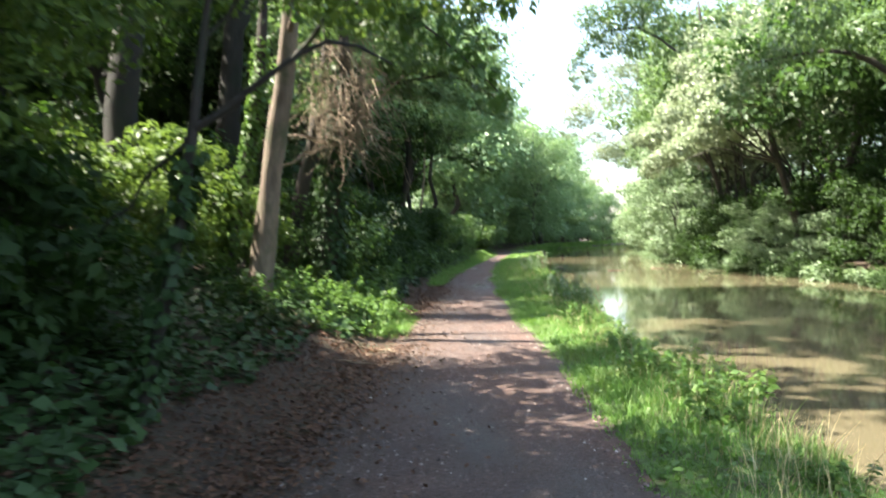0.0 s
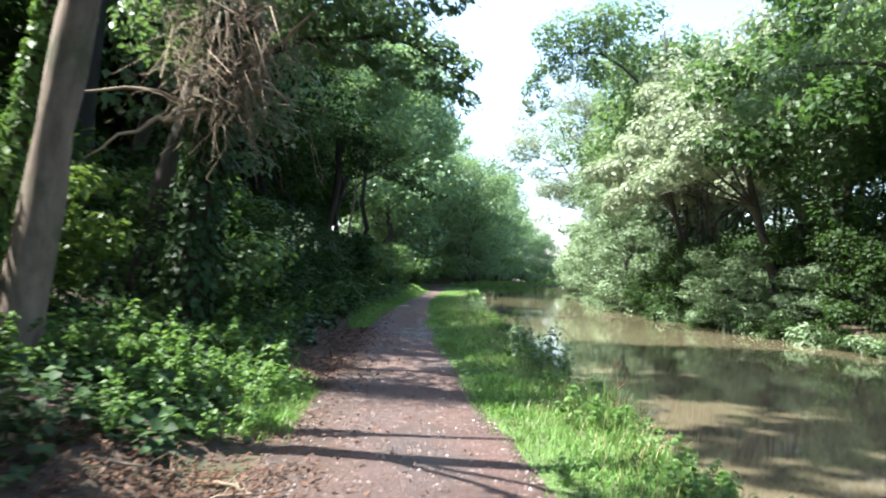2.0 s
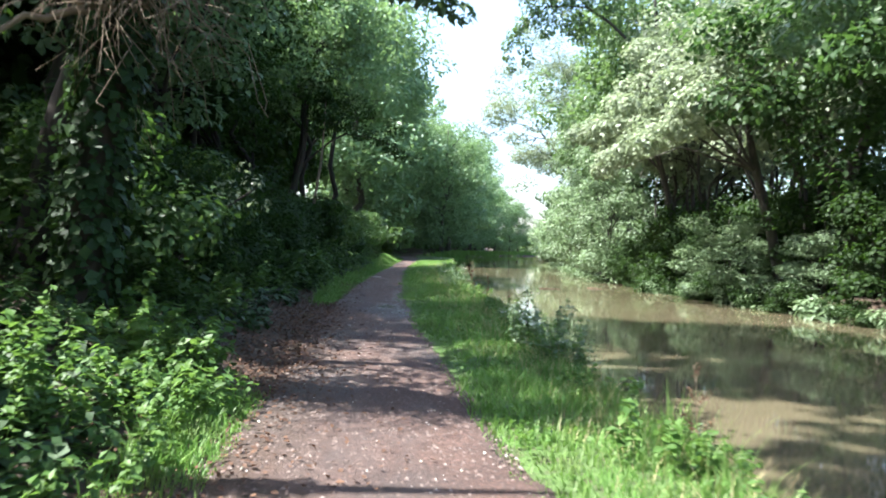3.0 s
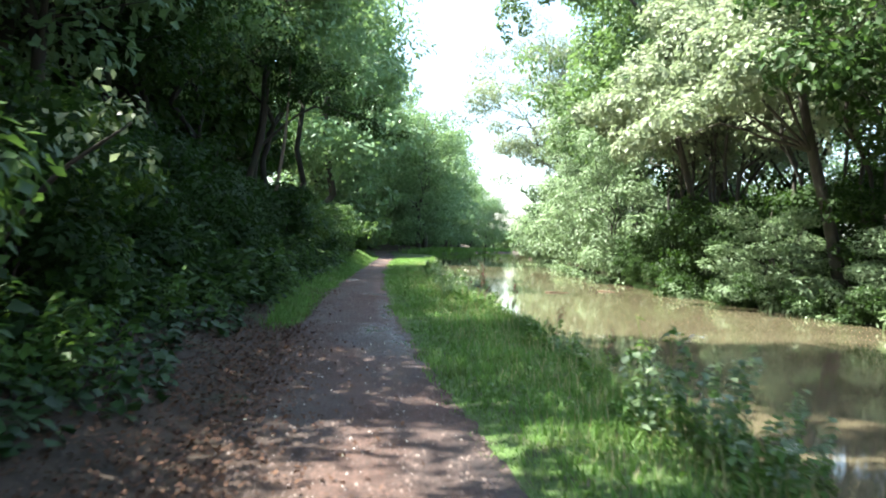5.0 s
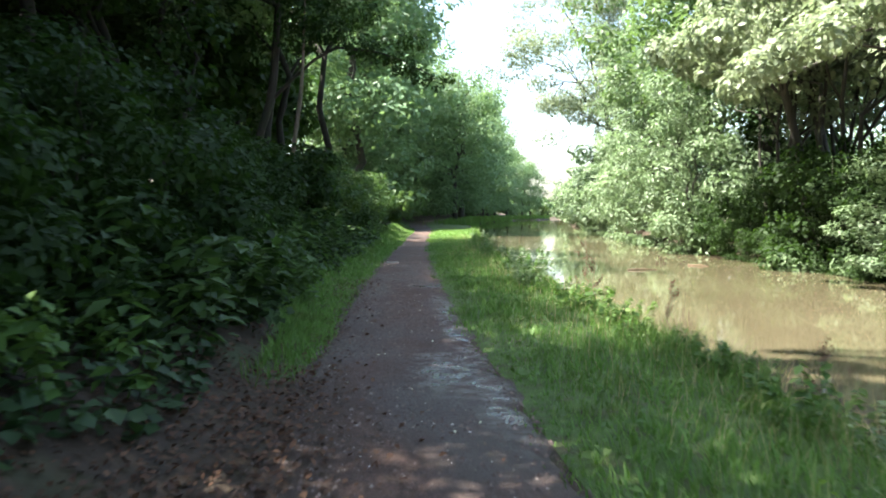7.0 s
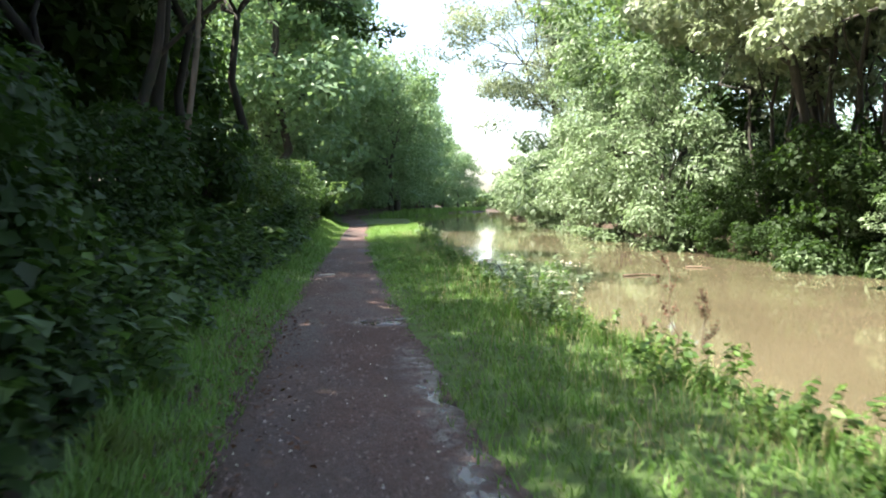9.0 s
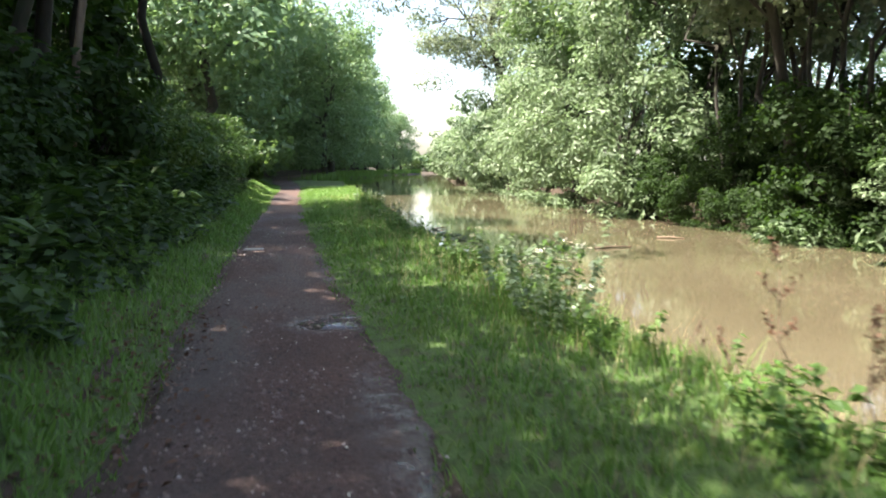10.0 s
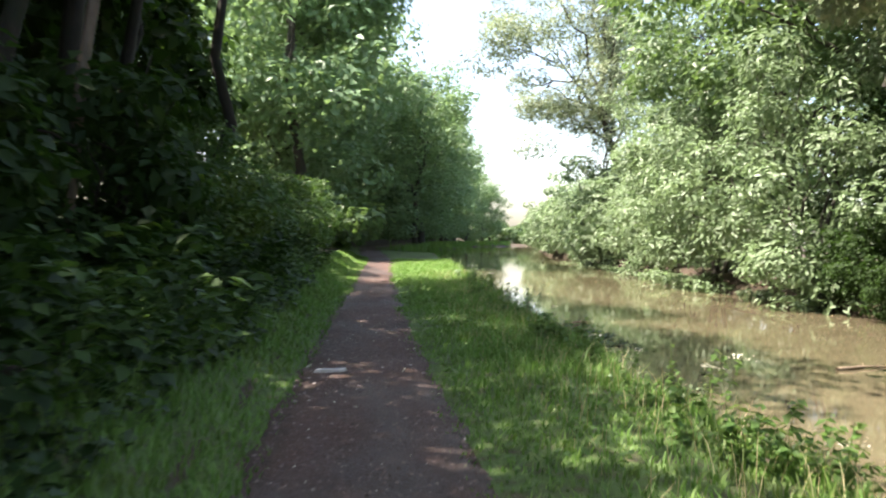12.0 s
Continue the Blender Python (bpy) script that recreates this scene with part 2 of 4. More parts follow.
v, f = sheet(lambda y: GX, GY, ground_z)
tagged(new("ground", mesh_of("ground", v, f, M_GROUND, False)), "dark earth and leaf mould banks of a canal", "ground", kind="structure")


PUDDLES = ((1.60, 28.9, 0.20, 0.20), (1.78, 29.15, 0.12, 0.12))
WET = (*PUDDLES, (1.06, 22.2, 0.17, 0.55), (1.38, 24.0, 0.07, 0.45), (1.50, 25.8, 0.05, 0.35), (1.25, 20.9, 0.09, 0.25))


def path_xs(y):
    a, b = float(path_left(y)), float(path_right(y))
    a += 0.06 * math.sin(y * 1.9) + 0.05 * math.sin(y * 4.7 + 1) + 0.03 * math.sin(y * 11.3)
    b += 0.05 * math.sin(y * 2.3 + 2) + 0.05 * math.sin(y * 5.3) + 0.03 * math.sin(y * 12.7)
    return np.linspace(a - 0.12, b + 0.1, 25)


def path_z(x, y):
    u = np.linspace(-1, 1, 25)
    z = 0.022 - 0.06 * np.abs(u) ** 14 + 0.005 * lumps(x, np.full_like(x, y), 2.2)
    for px, py, rx, ry in PUDDLES:
        z = z - 0.034 * np.exp(-(((x - px) / rx) ** 2 + ((y - py) / ry) ** 2) ** 1.5 * 0.7)
    return z


v, f = sheet(path_xs, np.array(list(np.arange(-12, 16, 0.25)) + list(np.arange(16, 31, 0.08)) + list(np.arange(31, 60, 0.3)) + list(np.arange(60, 130, 1.0))), path_z)
path_mesh = mesh_of("path", v, f, M_PATH, False)
edge_gap = path_right(v[:, 1]) - v[:, 0]
soaked = 0.6 * np.exp(-((edge_gap - 0.10) / 0.17) ** 2) * smooth((v[:, 1] - 19.5) / 1.5) * smooth((28.5 - v[:, 1]) / 2.0)
for px, py, rx, ry in WET:
    soaked = np.maximum(soaked, np.exp(-(((v[:, 0] - px) / (rx * 1.7)) ** 2 + ((v[:, 1] - py) / (ry * 1.5)) ** 2)))
path_mesh.attributes.new("wet", "FLOAT", "POINT").data.foreach_set("value", soaked.astype(np.float32))
side_gap = v[:, 0] - path_left(v[:, 1])
trodden = np.maximum(1 - smooth((side_gap + 0.05) / (0.30 + 0.75 * smooth((24 - v[:, 1]) / 4))), 0.9 * (1 - smooth((edge_gap + 0.08) / 0.26)))
path_mesh.attributes.new("earth", "FLOAT", "POINT").data.foreach_set("value", trodden.astype(np.float32))
tagged(new("path", path_mesh), "trodden reddish-grey gravel towpath with damp patches", "path", kind="structure")

m_turf, t, p = material("turf")
t.links.new(ramp(t, place_noise(t, 6.0, 5.0), [(0.32, (0.060, 0.055, 0.025)), (0.5, (0.065, 0.115, 0.026)), (0.72, (0.095, 0.165, 0.036))]), p.inputs["Base Color"])
p.inputs["Roughness"].default_value = 0.95
bumped(t, p, place_noise(t, 45.0, 5.0), 0.9, 0.03)
v, f = sheet(lambda y: np.linspace(float(path_right(y)) + 0.02, float(near_bank(y)) - 0.18, 12), np.array(list(np.arange(-12, 60, 0.25)) + list(np.arange(60, 130, 1.0))), lambda x, y: ground_z(x, y) + 0.008)
tagged(new("grass_verge", mesh_of("grass_verge", v, f, m_turf, False)), "low turf of the verge between towpath and canal", "verge", kind="structure")

v, f = sheet(lambda y: np.linspace(float(path_left(y)) - 0.25 - 1.1 * float(smooth((y - 22) / 5)), float(path_left(y)) - 0.04, 9), np.array(list(np.arange(22, 60, 0.25)) + list(np.arange(60, 100, 1.0))), lambda x, y: ground_z(x, y) + 0.008)
tagged(new("grass_verge", mesh_of("grass_verge", v, f, m_turf, False)), "low turf of the verge along the wood", "verge", kind="structure")

WY = np.array(list(np.arange(-30, 230, 2.0)))
v, f = sheet(lambda y: np.linspace(float(near_bank(y)) - 0.8, float(far_bank(y)) + 1.6, 9), WY, lambda x, y: np.full_like(x, WATER_Z))
tagged(new("canal_water", mesh_of("canal_water", v, f, M_WATER, False)), "still muddy brown canal water reflecting trees and sky", "water", kind="structure")


# ---- builders for plants ----
def unit(a):
    return a / np.maximum(np.linalg.norm(a, axis=1, keepdims=True), 1e-9)


def leaf_data(rng, P, N, size, aspect=0.5, droop=0.5, fold=0.12):
    """Kite-shaped leaves folded on the midrib: P places, N facing."""
    n = len(P)
    T = rng.normal(size=(n, 3)) + np.array([0, 0, -droop])
    T = unit(T - N * np.sum(T * N, 1, keepdims=True))
    B = np.cross(N, T)
    s = (size * rng.uniform(0.65, 1.35, n))[:, None]
    base, tip = P - T * s * 0.5, P + T * s * 0.5
    mid, lift = P - T * s * 0.08, N * s * fold
    V = np.stack([base, mid + B * s * aspect * 0.5 + lift, tip, mid - B * s * aspect * 0.5 + lift], 1).reshape(-1, 3)
    k = np.arange(n) * 4
    F = np.concatenate([np.stack([k, k + 1, k + 2], 1), np.stack([k, k + 2, k + 3], 1)])
    return V, F


def tube_data(pts, radii, sides=7, rng=None):
    pts, radii = np.asarray(pts, float), np.asarray(radii, float)
    d = np.gradient(pts, axis=0)
    d = unit(d)
    ref = np.array([1.0, 0.2, 0.0]) if abs(d[0][2]) > 0.5 else np.array([0.0, 0.1, 1.0])
    a = unit(np.cross(d, ref))
    b = np.cross(d, a)
    ang = np.linspace(0, 2 * np.pi, sides, endpoint=False)
    V = pts[:, None] + radii[:, None, None] * (np.cos(ang)[None, :, None] * a[:, None] + np.sin(ang)[None, :, None] * b[:, None])
    if rng is not None:
        V = V + (V - pts[:, None]) * rng.uniform(-0.12, 0.12, (len(pts), sides, 1))
    F = []
    for i in range(len(pts) - 1):
        for j in range(sides):
            F.append((i * sides + j, i * sides + (j + 1) % sides, (i + 1) * sides + (j + 1) % sides, (i + 1) * sides + j))
    V = np.concatenate([V.reshape(-1, 3), pts[-1:]])
    tip = len(V) - 1
    last = (len(pts) - 1) * sides
    for j in range(sides):
        F.append((last + j, last + (j + 1) % sides, tip, tip))
    F = np.array(F)
    quads = F[F[:, 2] != F[:, 3]]
    tris = F[F[:, 2] == F[:, 3]][:, :3]
    return V, np.concatenate([quads[:, [0, 1, 2]], quads[:, [0, 2, 3]], tris])


def join(chunks):
    V, F, k = [], [], 0
    for v, f in chunks:
        V.append(v), F.append(f + k)
        k += len(v)
    return np.concatenate(V), np.concatenate(F)


def curve_points(rng, a, b, n=7, wander=0.06, sag=0.0):
    a, b = np.asarray(a, float), np.asarray(b, float)
    u = np.linspace(0, 1, n)[:, None]
    length = np.linalg.norm(b - a)
    off = rng.normal(size=(n, 3)) * wander * length * np.sin(np.pi * u) * 0.6
    up = np.array([0, 0, 1.0]) * sag * length * np.sin(np.pi * u)
    return a + (b - a) * u + off + up


def part(name, data, mat, parent, label="", flat=True):
    ob = new(name, mesh_of(name, *data, mat, flat))
    ob.parent = parent
    if label:
        tagged(ob, label)
    return ob


def clump_leaves(rng, centres, radii, count, size, aspect, droop, squash=0.55, upward=0.55, loose=0.35):
    w = radii ** 2
    pick = rng.choice(len(centres), count, p=w / w.sum())
    D = unit(rng.normal(size=(count, 3)))
    r = radii[pick] * rng.uniform(0.45, 1.0, count) ** 0.6 * (1 + loose * rng.uniform(-0.2, 1.0, count) ** 3)
    P = centres[pick] + D * r[:, None] * np.array([1, 1, squash])
    N = unit(D * 0.75 + np.array([0, 0, upward]) + rng.normal(size=(count, 3)) * 0.32)
    return leaf_data(rng, P, N, size, aspect, droop)


def crown_clumps(rng, centre, spread, count, radius, low=0.0, inner=0.35):
    """Centres and sizes of leaf clumps filling an uneven crown."""
    C = []
    while len(C) < count:
        d = rng.normal(size=3)
        d /= np.linalg.norm(d)
        rr = rng.uniform(inner, 1.0) ** 0.5 * (0.82 + 0.22 * math.sin(3 * d[0] + 2 * d[1] * 2 + 5 * d[2]))
        p = centre + d * rr * spread
        if p[2] > low:
            C.append(p)
    C = np.array(C)
    return C, radius * rng.uniform(0.6, 1.35, count)


def tree(name, seed, height, crown_low, spread, clumps, clump_radius, leaves, leaf_size, aspect, droop, leaf, bark, girth, limbs=7, stems=1, lean=(0, 0), loose=0.3, squash=0.55, label="", category="tree", fork=False):
    """A tree or bush with its foot at the origin: stems, limbs and a crown of single leaves."""
    rng = np.random.default_rng(seed)
    root = new(name)
    root.empty_display_size = 0.3
    centre = np.array([lean[0], lean[1], (height + crown_low) / 2])
    size = np.array([spread, spread, (height - crown_low) / 2])
    C, R = crown_clumps(rng, centre, size, clumps, clump_radius, max(0.15, crown_low - 0.5))
    tops = []
    for k in range(stems):
        a = rng.uniform(0, 6.28)
        foot = np.array([math.cos(a), math.sin(a), 0]) * (0.0 if stems == 1 else girth * rng.uniform(0.8, 2.6)) + np.array([0, 0, -0.25])
        top = np.array([lean[0] * 0.9, lean[1] * 0.9, height * rng.uniform(0.78, 0.9)]) + np.array([math.cos(a), math.sin(a), 0]) * (0 if stems == 1 else spread * rng.uniform(0.3, 0.7))
        pts = curve_points(rng, foot, top, 10, 0.05)
        u = np.linspace(0, 1, 10)
        g = girth * (1.0 if stems == 1 else rng.uniform(0.6, 1.0))
        rad = g * (1 - 0.88 * u) * (1 + 0.45 * np.exp(-u * 14))
        part("trunk" if stems == 1 else "stem", tube_data(pts, rad, 9 if girth > 0.12 else 6, rng), bark, root, flat=False)
        tops.append((pts, rad))
    order = rng.permutation(len(C))
    for k in range(limbs):
        pts, rad = tops[k % stems]
        goal = C[order[k]]
        i = int(np.clip(np.searchsorted(pts[:, 2], goal[2] * rng.uniform(0.45, 0.8)), 2, 8))
        way = curve_points(rng, pts[i], goal, 7, 0.07, 0.06)
        bough = part("limb", tube_data(way, np.linspace(rad[i] * 0.6, 0.012, 7), 6, rng), bark, root, flat=False)
        for e in C[order[limbs:]][np.argsort(np.linalg.norm(C[order[limbs:]] - goal, axis=1))[:3]] if fork else ():
            part("branch", tube_data(curve_points(rng, way[3], e, 5, 0.08), np.linspace(rad[i] * 0.28, 0.008, 5), 5), bark, bough, flat=False)
    part("crown", clump_leaves(rng, C, R, leaves, leaf_size, aspect, droop, squash, loose=loose), leaf, root)
    return tagged(root, label, category)


def put(thing, x, y, turn=0.0, scale=1.0, tall=1.0, sink=0.03, first=False, lean=0.0):
    m = pose(x, y, float(ground_z(x, y)) - sink, lean, 0, turn) @ Matrix.Diagonal((scale, scale, scale * tall, 1))
    if first:
        thing.matrix_basis = m
        return thing
    return copy_thing(thing, m)


class Kind:
    """Puts the first one where it is asked for and copies after that."""

    def __init__(self, thing, group):
        self.thing, self.used = tagged(thing, group=group), False

    def put(self, x, y, turn=0.0, scale=1.0, tall=1.0, lean=0.0):
        m = pose(x, y, float(ground_z(x, y)) - 0.03, lean, 0, turn) @ Matrix.Diagonal((scale, scale, scale * tall, 1))
        if self.used:
            c = copy_thing(self.thing, Matrix())
            c.matrix_basis = m
            return c
        self.used = True
        self.keep = m
        return self.thing

    def settle(self):
        if self.used:
            self.thing.matrix_basis = self.keep


rnd = random.Random(11)

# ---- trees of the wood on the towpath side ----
wood = [Kind(tree("tree", 101 + i, 12.0, 3.0, 3.6, 74, 1.0, 10200, 0.195, 0.62, 0.6, M_LEAF_WOOD, M_BARK_DARK, 0.17, 8, label="broadleaved woodland tree with shade-darkened leaves on the wooded bank", fork=True), "woodland trees beside the towpath") for i in range(3)]
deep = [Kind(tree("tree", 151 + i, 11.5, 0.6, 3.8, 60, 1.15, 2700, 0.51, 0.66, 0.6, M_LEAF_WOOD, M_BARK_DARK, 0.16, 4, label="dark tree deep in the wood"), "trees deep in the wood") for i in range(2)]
# the tall tree shape again, with shade put into leaf and bark colour
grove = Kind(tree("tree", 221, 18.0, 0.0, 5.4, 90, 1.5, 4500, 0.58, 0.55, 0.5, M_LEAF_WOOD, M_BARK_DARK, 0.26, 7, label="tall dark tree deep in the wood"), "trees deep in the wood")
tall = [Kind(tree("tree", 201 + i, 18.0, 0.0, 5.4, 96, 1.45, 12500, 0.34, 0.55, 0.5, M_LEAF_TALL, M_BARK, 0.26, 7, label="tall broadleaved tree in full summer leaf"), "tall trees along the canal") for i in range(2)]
edge = [Kind(tree("tree", 171 + i, 12.0, 2.4, 3.6, 70, 1.05, 9500, 0.2, 0.6, 0.6, M_LEAF_TALL, M_BARK, 0.17, 7, label="broadleaved tree at the wood edge, brightness put into its leaves", fork=True), "woodland trees beside the towpath") for i in range(2)]
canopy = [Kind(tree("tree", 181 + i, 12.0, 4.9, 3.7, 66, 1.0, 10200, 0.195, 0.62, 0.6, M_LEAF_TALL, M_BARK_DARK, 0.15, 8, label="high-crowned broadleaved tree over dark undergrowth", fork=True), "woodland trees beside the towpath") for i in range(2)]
wood[0].put(-7.2, 16.6, 40, 0.8)
edge[1].put(-3.9, 23.2, 110, 0.8)
y, k = 20.0, 1
while y < 48:  # beyond it a sunny gap in the row
    (canopy[k % 2] if 25.5 < y < 46 else edge[k % 2]).put(float(path_left(y)) - (4.5 if y < 26 else 5.0 if y < 36 else 3.4) + rnd.uniform(-0.4, 0.4), y, rnd.uniform(0, 360), rnd.uniform(0.77, 0.85) if 27 < y < 36 else rnd.uniform(0.92, 1.05) + (0.08 if y > 36 else 0.0))
    y += rnd.uniform(3.2, 4.0)
    k += 1
for x, y, s in ((-4.4, -4.5, 0.85), (-4.6, -1.2, 0.8), (-4.5, 2.2, 0.76), (-4.7, 5.2, 0.74), (-4.5, 7.4, 0.62), (-6.8, 3.2, 0.75), (-6.5, 6.0, 0.7), (-3.7, 26.4, 0.76), (-3.5, 29.0, 0.7)):
    wood[k % 3].put(x, y, rnd.uniform(0, 360), s)
    k += 1
for x, y in ((-5.6, 45.5), (-6.4, 50.0), (-4.9, 41.6), (-9.0, 61.0), (-12.5, 58.0), (-16.0, 65.0), (-4.5, 57.0), (-7.0, 68.0)):
    deep[k % 2].put(x, y, rnd.uniform(0, 360), 0.8)
    k += 1
for y in (-7, -3, 1.0, 4.4, 7.6, 20.5, 24, 27.5, 32, 36.5, 41, 46, 51, 56):
    deep[k % 2].put(float(path_left(y)) - 7.6 + rnd.uniform(-0.8, 0.8), y, rnd.uniform(0, 360), rnd.uniform(0.82, 0.98))
    k += 1
for y in (-6, -1, 4, 20, 26, 31, 36, 41, 46, 52):
    deep[k % 2].put(float(path_left(y)) - 13.5 + rnd.uniform(-1, 1), y, rnd.uniform(0, 360), rnd.uniform(0.85, 1.0))
    k += 1
for i in range(6):
    deep[k % 2].put(float(path_left(6 + i * 7.5)) - 19.5 + rnd.uniform(-1, 1), 6 + i * 7.5, rnd.uniform(0, 360), rnd.uniform(1.1, 1.3))
    k += 1
for x, y, s in ((-10.5, 2.6, 0.95), (-9.9, 27.5, 0.58), (-9.4, 34.5, 0.58), (-8.2, 41.5, 0.82), (-7.2, 48.5, 0.8), (-9.0, 31.0, 0.56), (-8.4, 38.0, 0.8), (-7.4, 45.0, 0.78), (-13.5, 29.5, 0.75), (-13.0, 38.0, 1.0)):
    grove.put(x, y, rnd.uniform(0, 360), s)
    k += 1
# unseen crowns added high over the wood to throw shade on the near water
high = Kind(tree("tree", 231, 26.0, 15.5, 3.1, 52, 1.2, 2600, 0.6, 0.55, 0.5, M_LEAF_TALL, M_BARK_DARK, 0.3, 7, label="very tall added tree whose unseen crown shades the water"), "tall trees above the wood")
for x, y, s in ((-5.2, -0.6, 0.95), (-5.2, 3.9, 0.95), (-5.2, 8.6, 1.0), (-5.4, 13.2, 1.0), (-4.9, 17.6, 1.02), (-5.3, 22.4, 0.98)):
    high.put(x, y, rnd.uniform(0, 360), s)
y = 66.0
while y < 150:
    tall[k % 2].put(float(path_left(y)) - 4.6 + rnd.uniform(-0.8, 0.8), y, rnd.uniform(0, 360), rnd.uniform(1.02, 1.28))
    y += rnd.uniform(5.0, 6.4)
    k += 1
for y, s in ((82, 0.80), (88, 0.86), (94, 0.88), (101, 0.84), (109, 0.80), (117, 0.74), (124, 0.72), (131, 0.66), (138, 0.6), (145, 0.56)):
    tall[k % 2].put(float(near_bank(y)) - 1.8 + rnd.uniform(-0.6, 0.6), y, rnd.uniform(0, 360), s * rnd.uniform(0.94, 1.06))
    k += 1

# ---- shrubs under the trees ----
shrub = [Kind(tree("shrub", 301 + i, 2.5, -0.6, 1.4, 40, 0.46, 2500, 0.185, 0.55, 0.5, M_LEAF_WOOD, M_BARK, 0.035, 6, 4, label="dense shrub with shade-darkened leaves at the edge of the wood", category="shrub"), "shrubs along the wood edge") for i in range(2)]
fine = Kind(tree("shrub", 311, 2.5, -0.6, 1.4, 42, 0.44, 6200, 0.105, 0.6, 0.5, M_LEAF_WOOD, M_BARK, 0.03, 5, 4, label="dense shrub with shade-darkened leaves close to the towpath", category="shrub"), "shrubs along the wood edge")
# same shrub with a lit leaf colour, placed where the wood edge is brighter
fresh = Kind(tree("shrub", 313, 2.5, -0.6, 1.4, 42, 0.44, 5600, 0.11, 0.6, 0.5, M_LEAF_DEEP, M_BARK, 0.03, 5, 4, label="shrub at the foot of the wood, light put into its leaves", category="shrub"), "shrubs along the wood edge")
y = 15.6
while y < 62:
    (fresh if y < 17 or y > 38 else fine if y < 33 else shrub[k % 2]).put(float(path_left(y)) - (2.0 if y < 23 else 2.55) + rnd.uniform(-0.25, 0.25), y, rnd.uniform(0, 360), rnd.uniform(0.75, 1.1))
    y += rnd.uniform(2.2, 3.0)
    k += 1
for x, y, s in ((-6.6, -2, 1.1), (-6.2, 1.5, 1.0), (-5.2, 5.2, 0.95), (-5.8, 8.2, 1.1), (-6.6, 11.5, 1.0), (-5.0, 15.6, 1.1), (-3.3, 3.6, 0.8), (-3.1, 1.8, 0.75), (-3.2, 5.4, 0.7), (-8.6, 5, 1.2), (-9.0, 9.5, 1.2), (-9.5, 14, 1.2), (-4.5, 19.5, 1.1), (-4.3, 24, 1.1), (-4.0, 29, 1.1)):
    shrub[k % 2].put(x, y, rnd.uniform(0, 360), s)
    k += 1
hedge = Kind(tree("shrub", 321, 3.0, -0.8, 2.2, 34, 0.75, 850, 0.5, 0.55, 0.5, M_LEAF_ASH, M_BARK, 0.035, 2, 2, label="leafy shrub below tall trees by the canal", category="shrub"), "shrubs below the tall trees")
y = 61.0
while y < 150:
    hedge.put(float(path_left(y)) - 2.2 + rnd.uniform(-0.3, 0.3), y, rnd.uniform(0, 360), rnd.uniform(0.8, 1.25))
    y += rnd.uniform(2.8, 3.8)
for i in range(28):
    hedge.put(8 + i * 3.6, 160 + i * 0.9 + rnd.uniform(-2, 2), rnd.uniform(0, 360), rnd.uniform(1.1, 1.5))
for i in range(14):
    hedge.put(10 + i * 8.0, 178 + i, rnd.uniform(0, 360), rnd.uniform(1.4, 1.9))
lime = Kind(tree("shrub", 331, 2.2, -0.2, 1.0, 30, 0.36, 3200, 0.13, 0.55, 0.4, M_LEAF_LIME, M_BARK, 0.025, 5, 3, label="yellow-green shrub behind leaning trunks, sunlight put into its leaves", category="shrub"), "sunlit shrubs on the wooded bank")
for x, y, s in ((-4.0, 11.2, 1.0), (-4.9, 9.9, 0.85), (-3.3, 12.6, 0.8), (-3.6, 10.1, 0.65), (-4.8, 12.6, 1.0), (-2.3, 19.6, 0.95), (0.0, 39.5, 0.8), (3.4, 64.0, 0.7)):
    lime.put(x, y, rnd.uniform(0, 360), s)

# ---- far bank ----
willow = [Kind(tree("willow_bush", 401 + i, 7.4, -2.2, 3.3, 64, 0.82, 12200, 0.205, 0.42, 0.9, M_LEAF_WILLOW, M_BARK_GREY, 0.08, 8, 5, label="pale green bushy willow hanging over the water", category="willow", fork=True), "willows on the far bank") for i in range(2)]
thin = Kind(tree("willow_bush", 421, 7.0, -2.0, 3.4, 60, 1.0, 4200, 0.43, 0.42, 0.9, M_LEAF_WILLOW, M_BARK_GREY, 0.08, 6, 5, label="pale green willow bush at the water's edge", category="willow"), "distant willows on the far bank")
for x, y, s, h in ((14.2, 45.0, 0.92, 1.05), (15.0, 50.5, 1.0, 1.1), (16.6, 56.0, 1.0, 1.05), (18.2, 61.5, 0.9, 1.1), (13.7, 32.2, 0.6, 0.7), (14.2, 27.8, 0.5, 0.7), (14.6, 36.0, 0.42, 0.8)):
    willow[k % 2].put(x, y, rnd.uniform(0, 360), s, h)
    k += 1
weeping = Kind(tree("willow_tree", 441, 13.5, -1.0, 4.0, 84, 0.95, 13000, 0.27, 0.34, 1.4, M_LEAF_WILLOW, M_BARK_GREY, 0.2, 9, 2, label="tall pale willow drooping to the water", category="willow", fork=True), "tall willows on the far bank")
for x, y, s in ((16.8, 56.0, 1.0), (20.4, 62.0, 0.95)):
    weeping.put(x, y, rnd.uniform(0, 360), s)
# shaded hollow under the far trees, put in through darkened bush leaves
bank_bush = Kind(tree("bank_bush", 461, 4.6, -1.4, 2.3, 48, 0.66, 5600, 0.19, 0.6, 0.8, M_LEAF_WOOD, M_BARK_GREY, 0.04, 3, 3, label="dense far-bank bush with shade put into its dark leaves", category="shrub"), "bushes on the far bank")
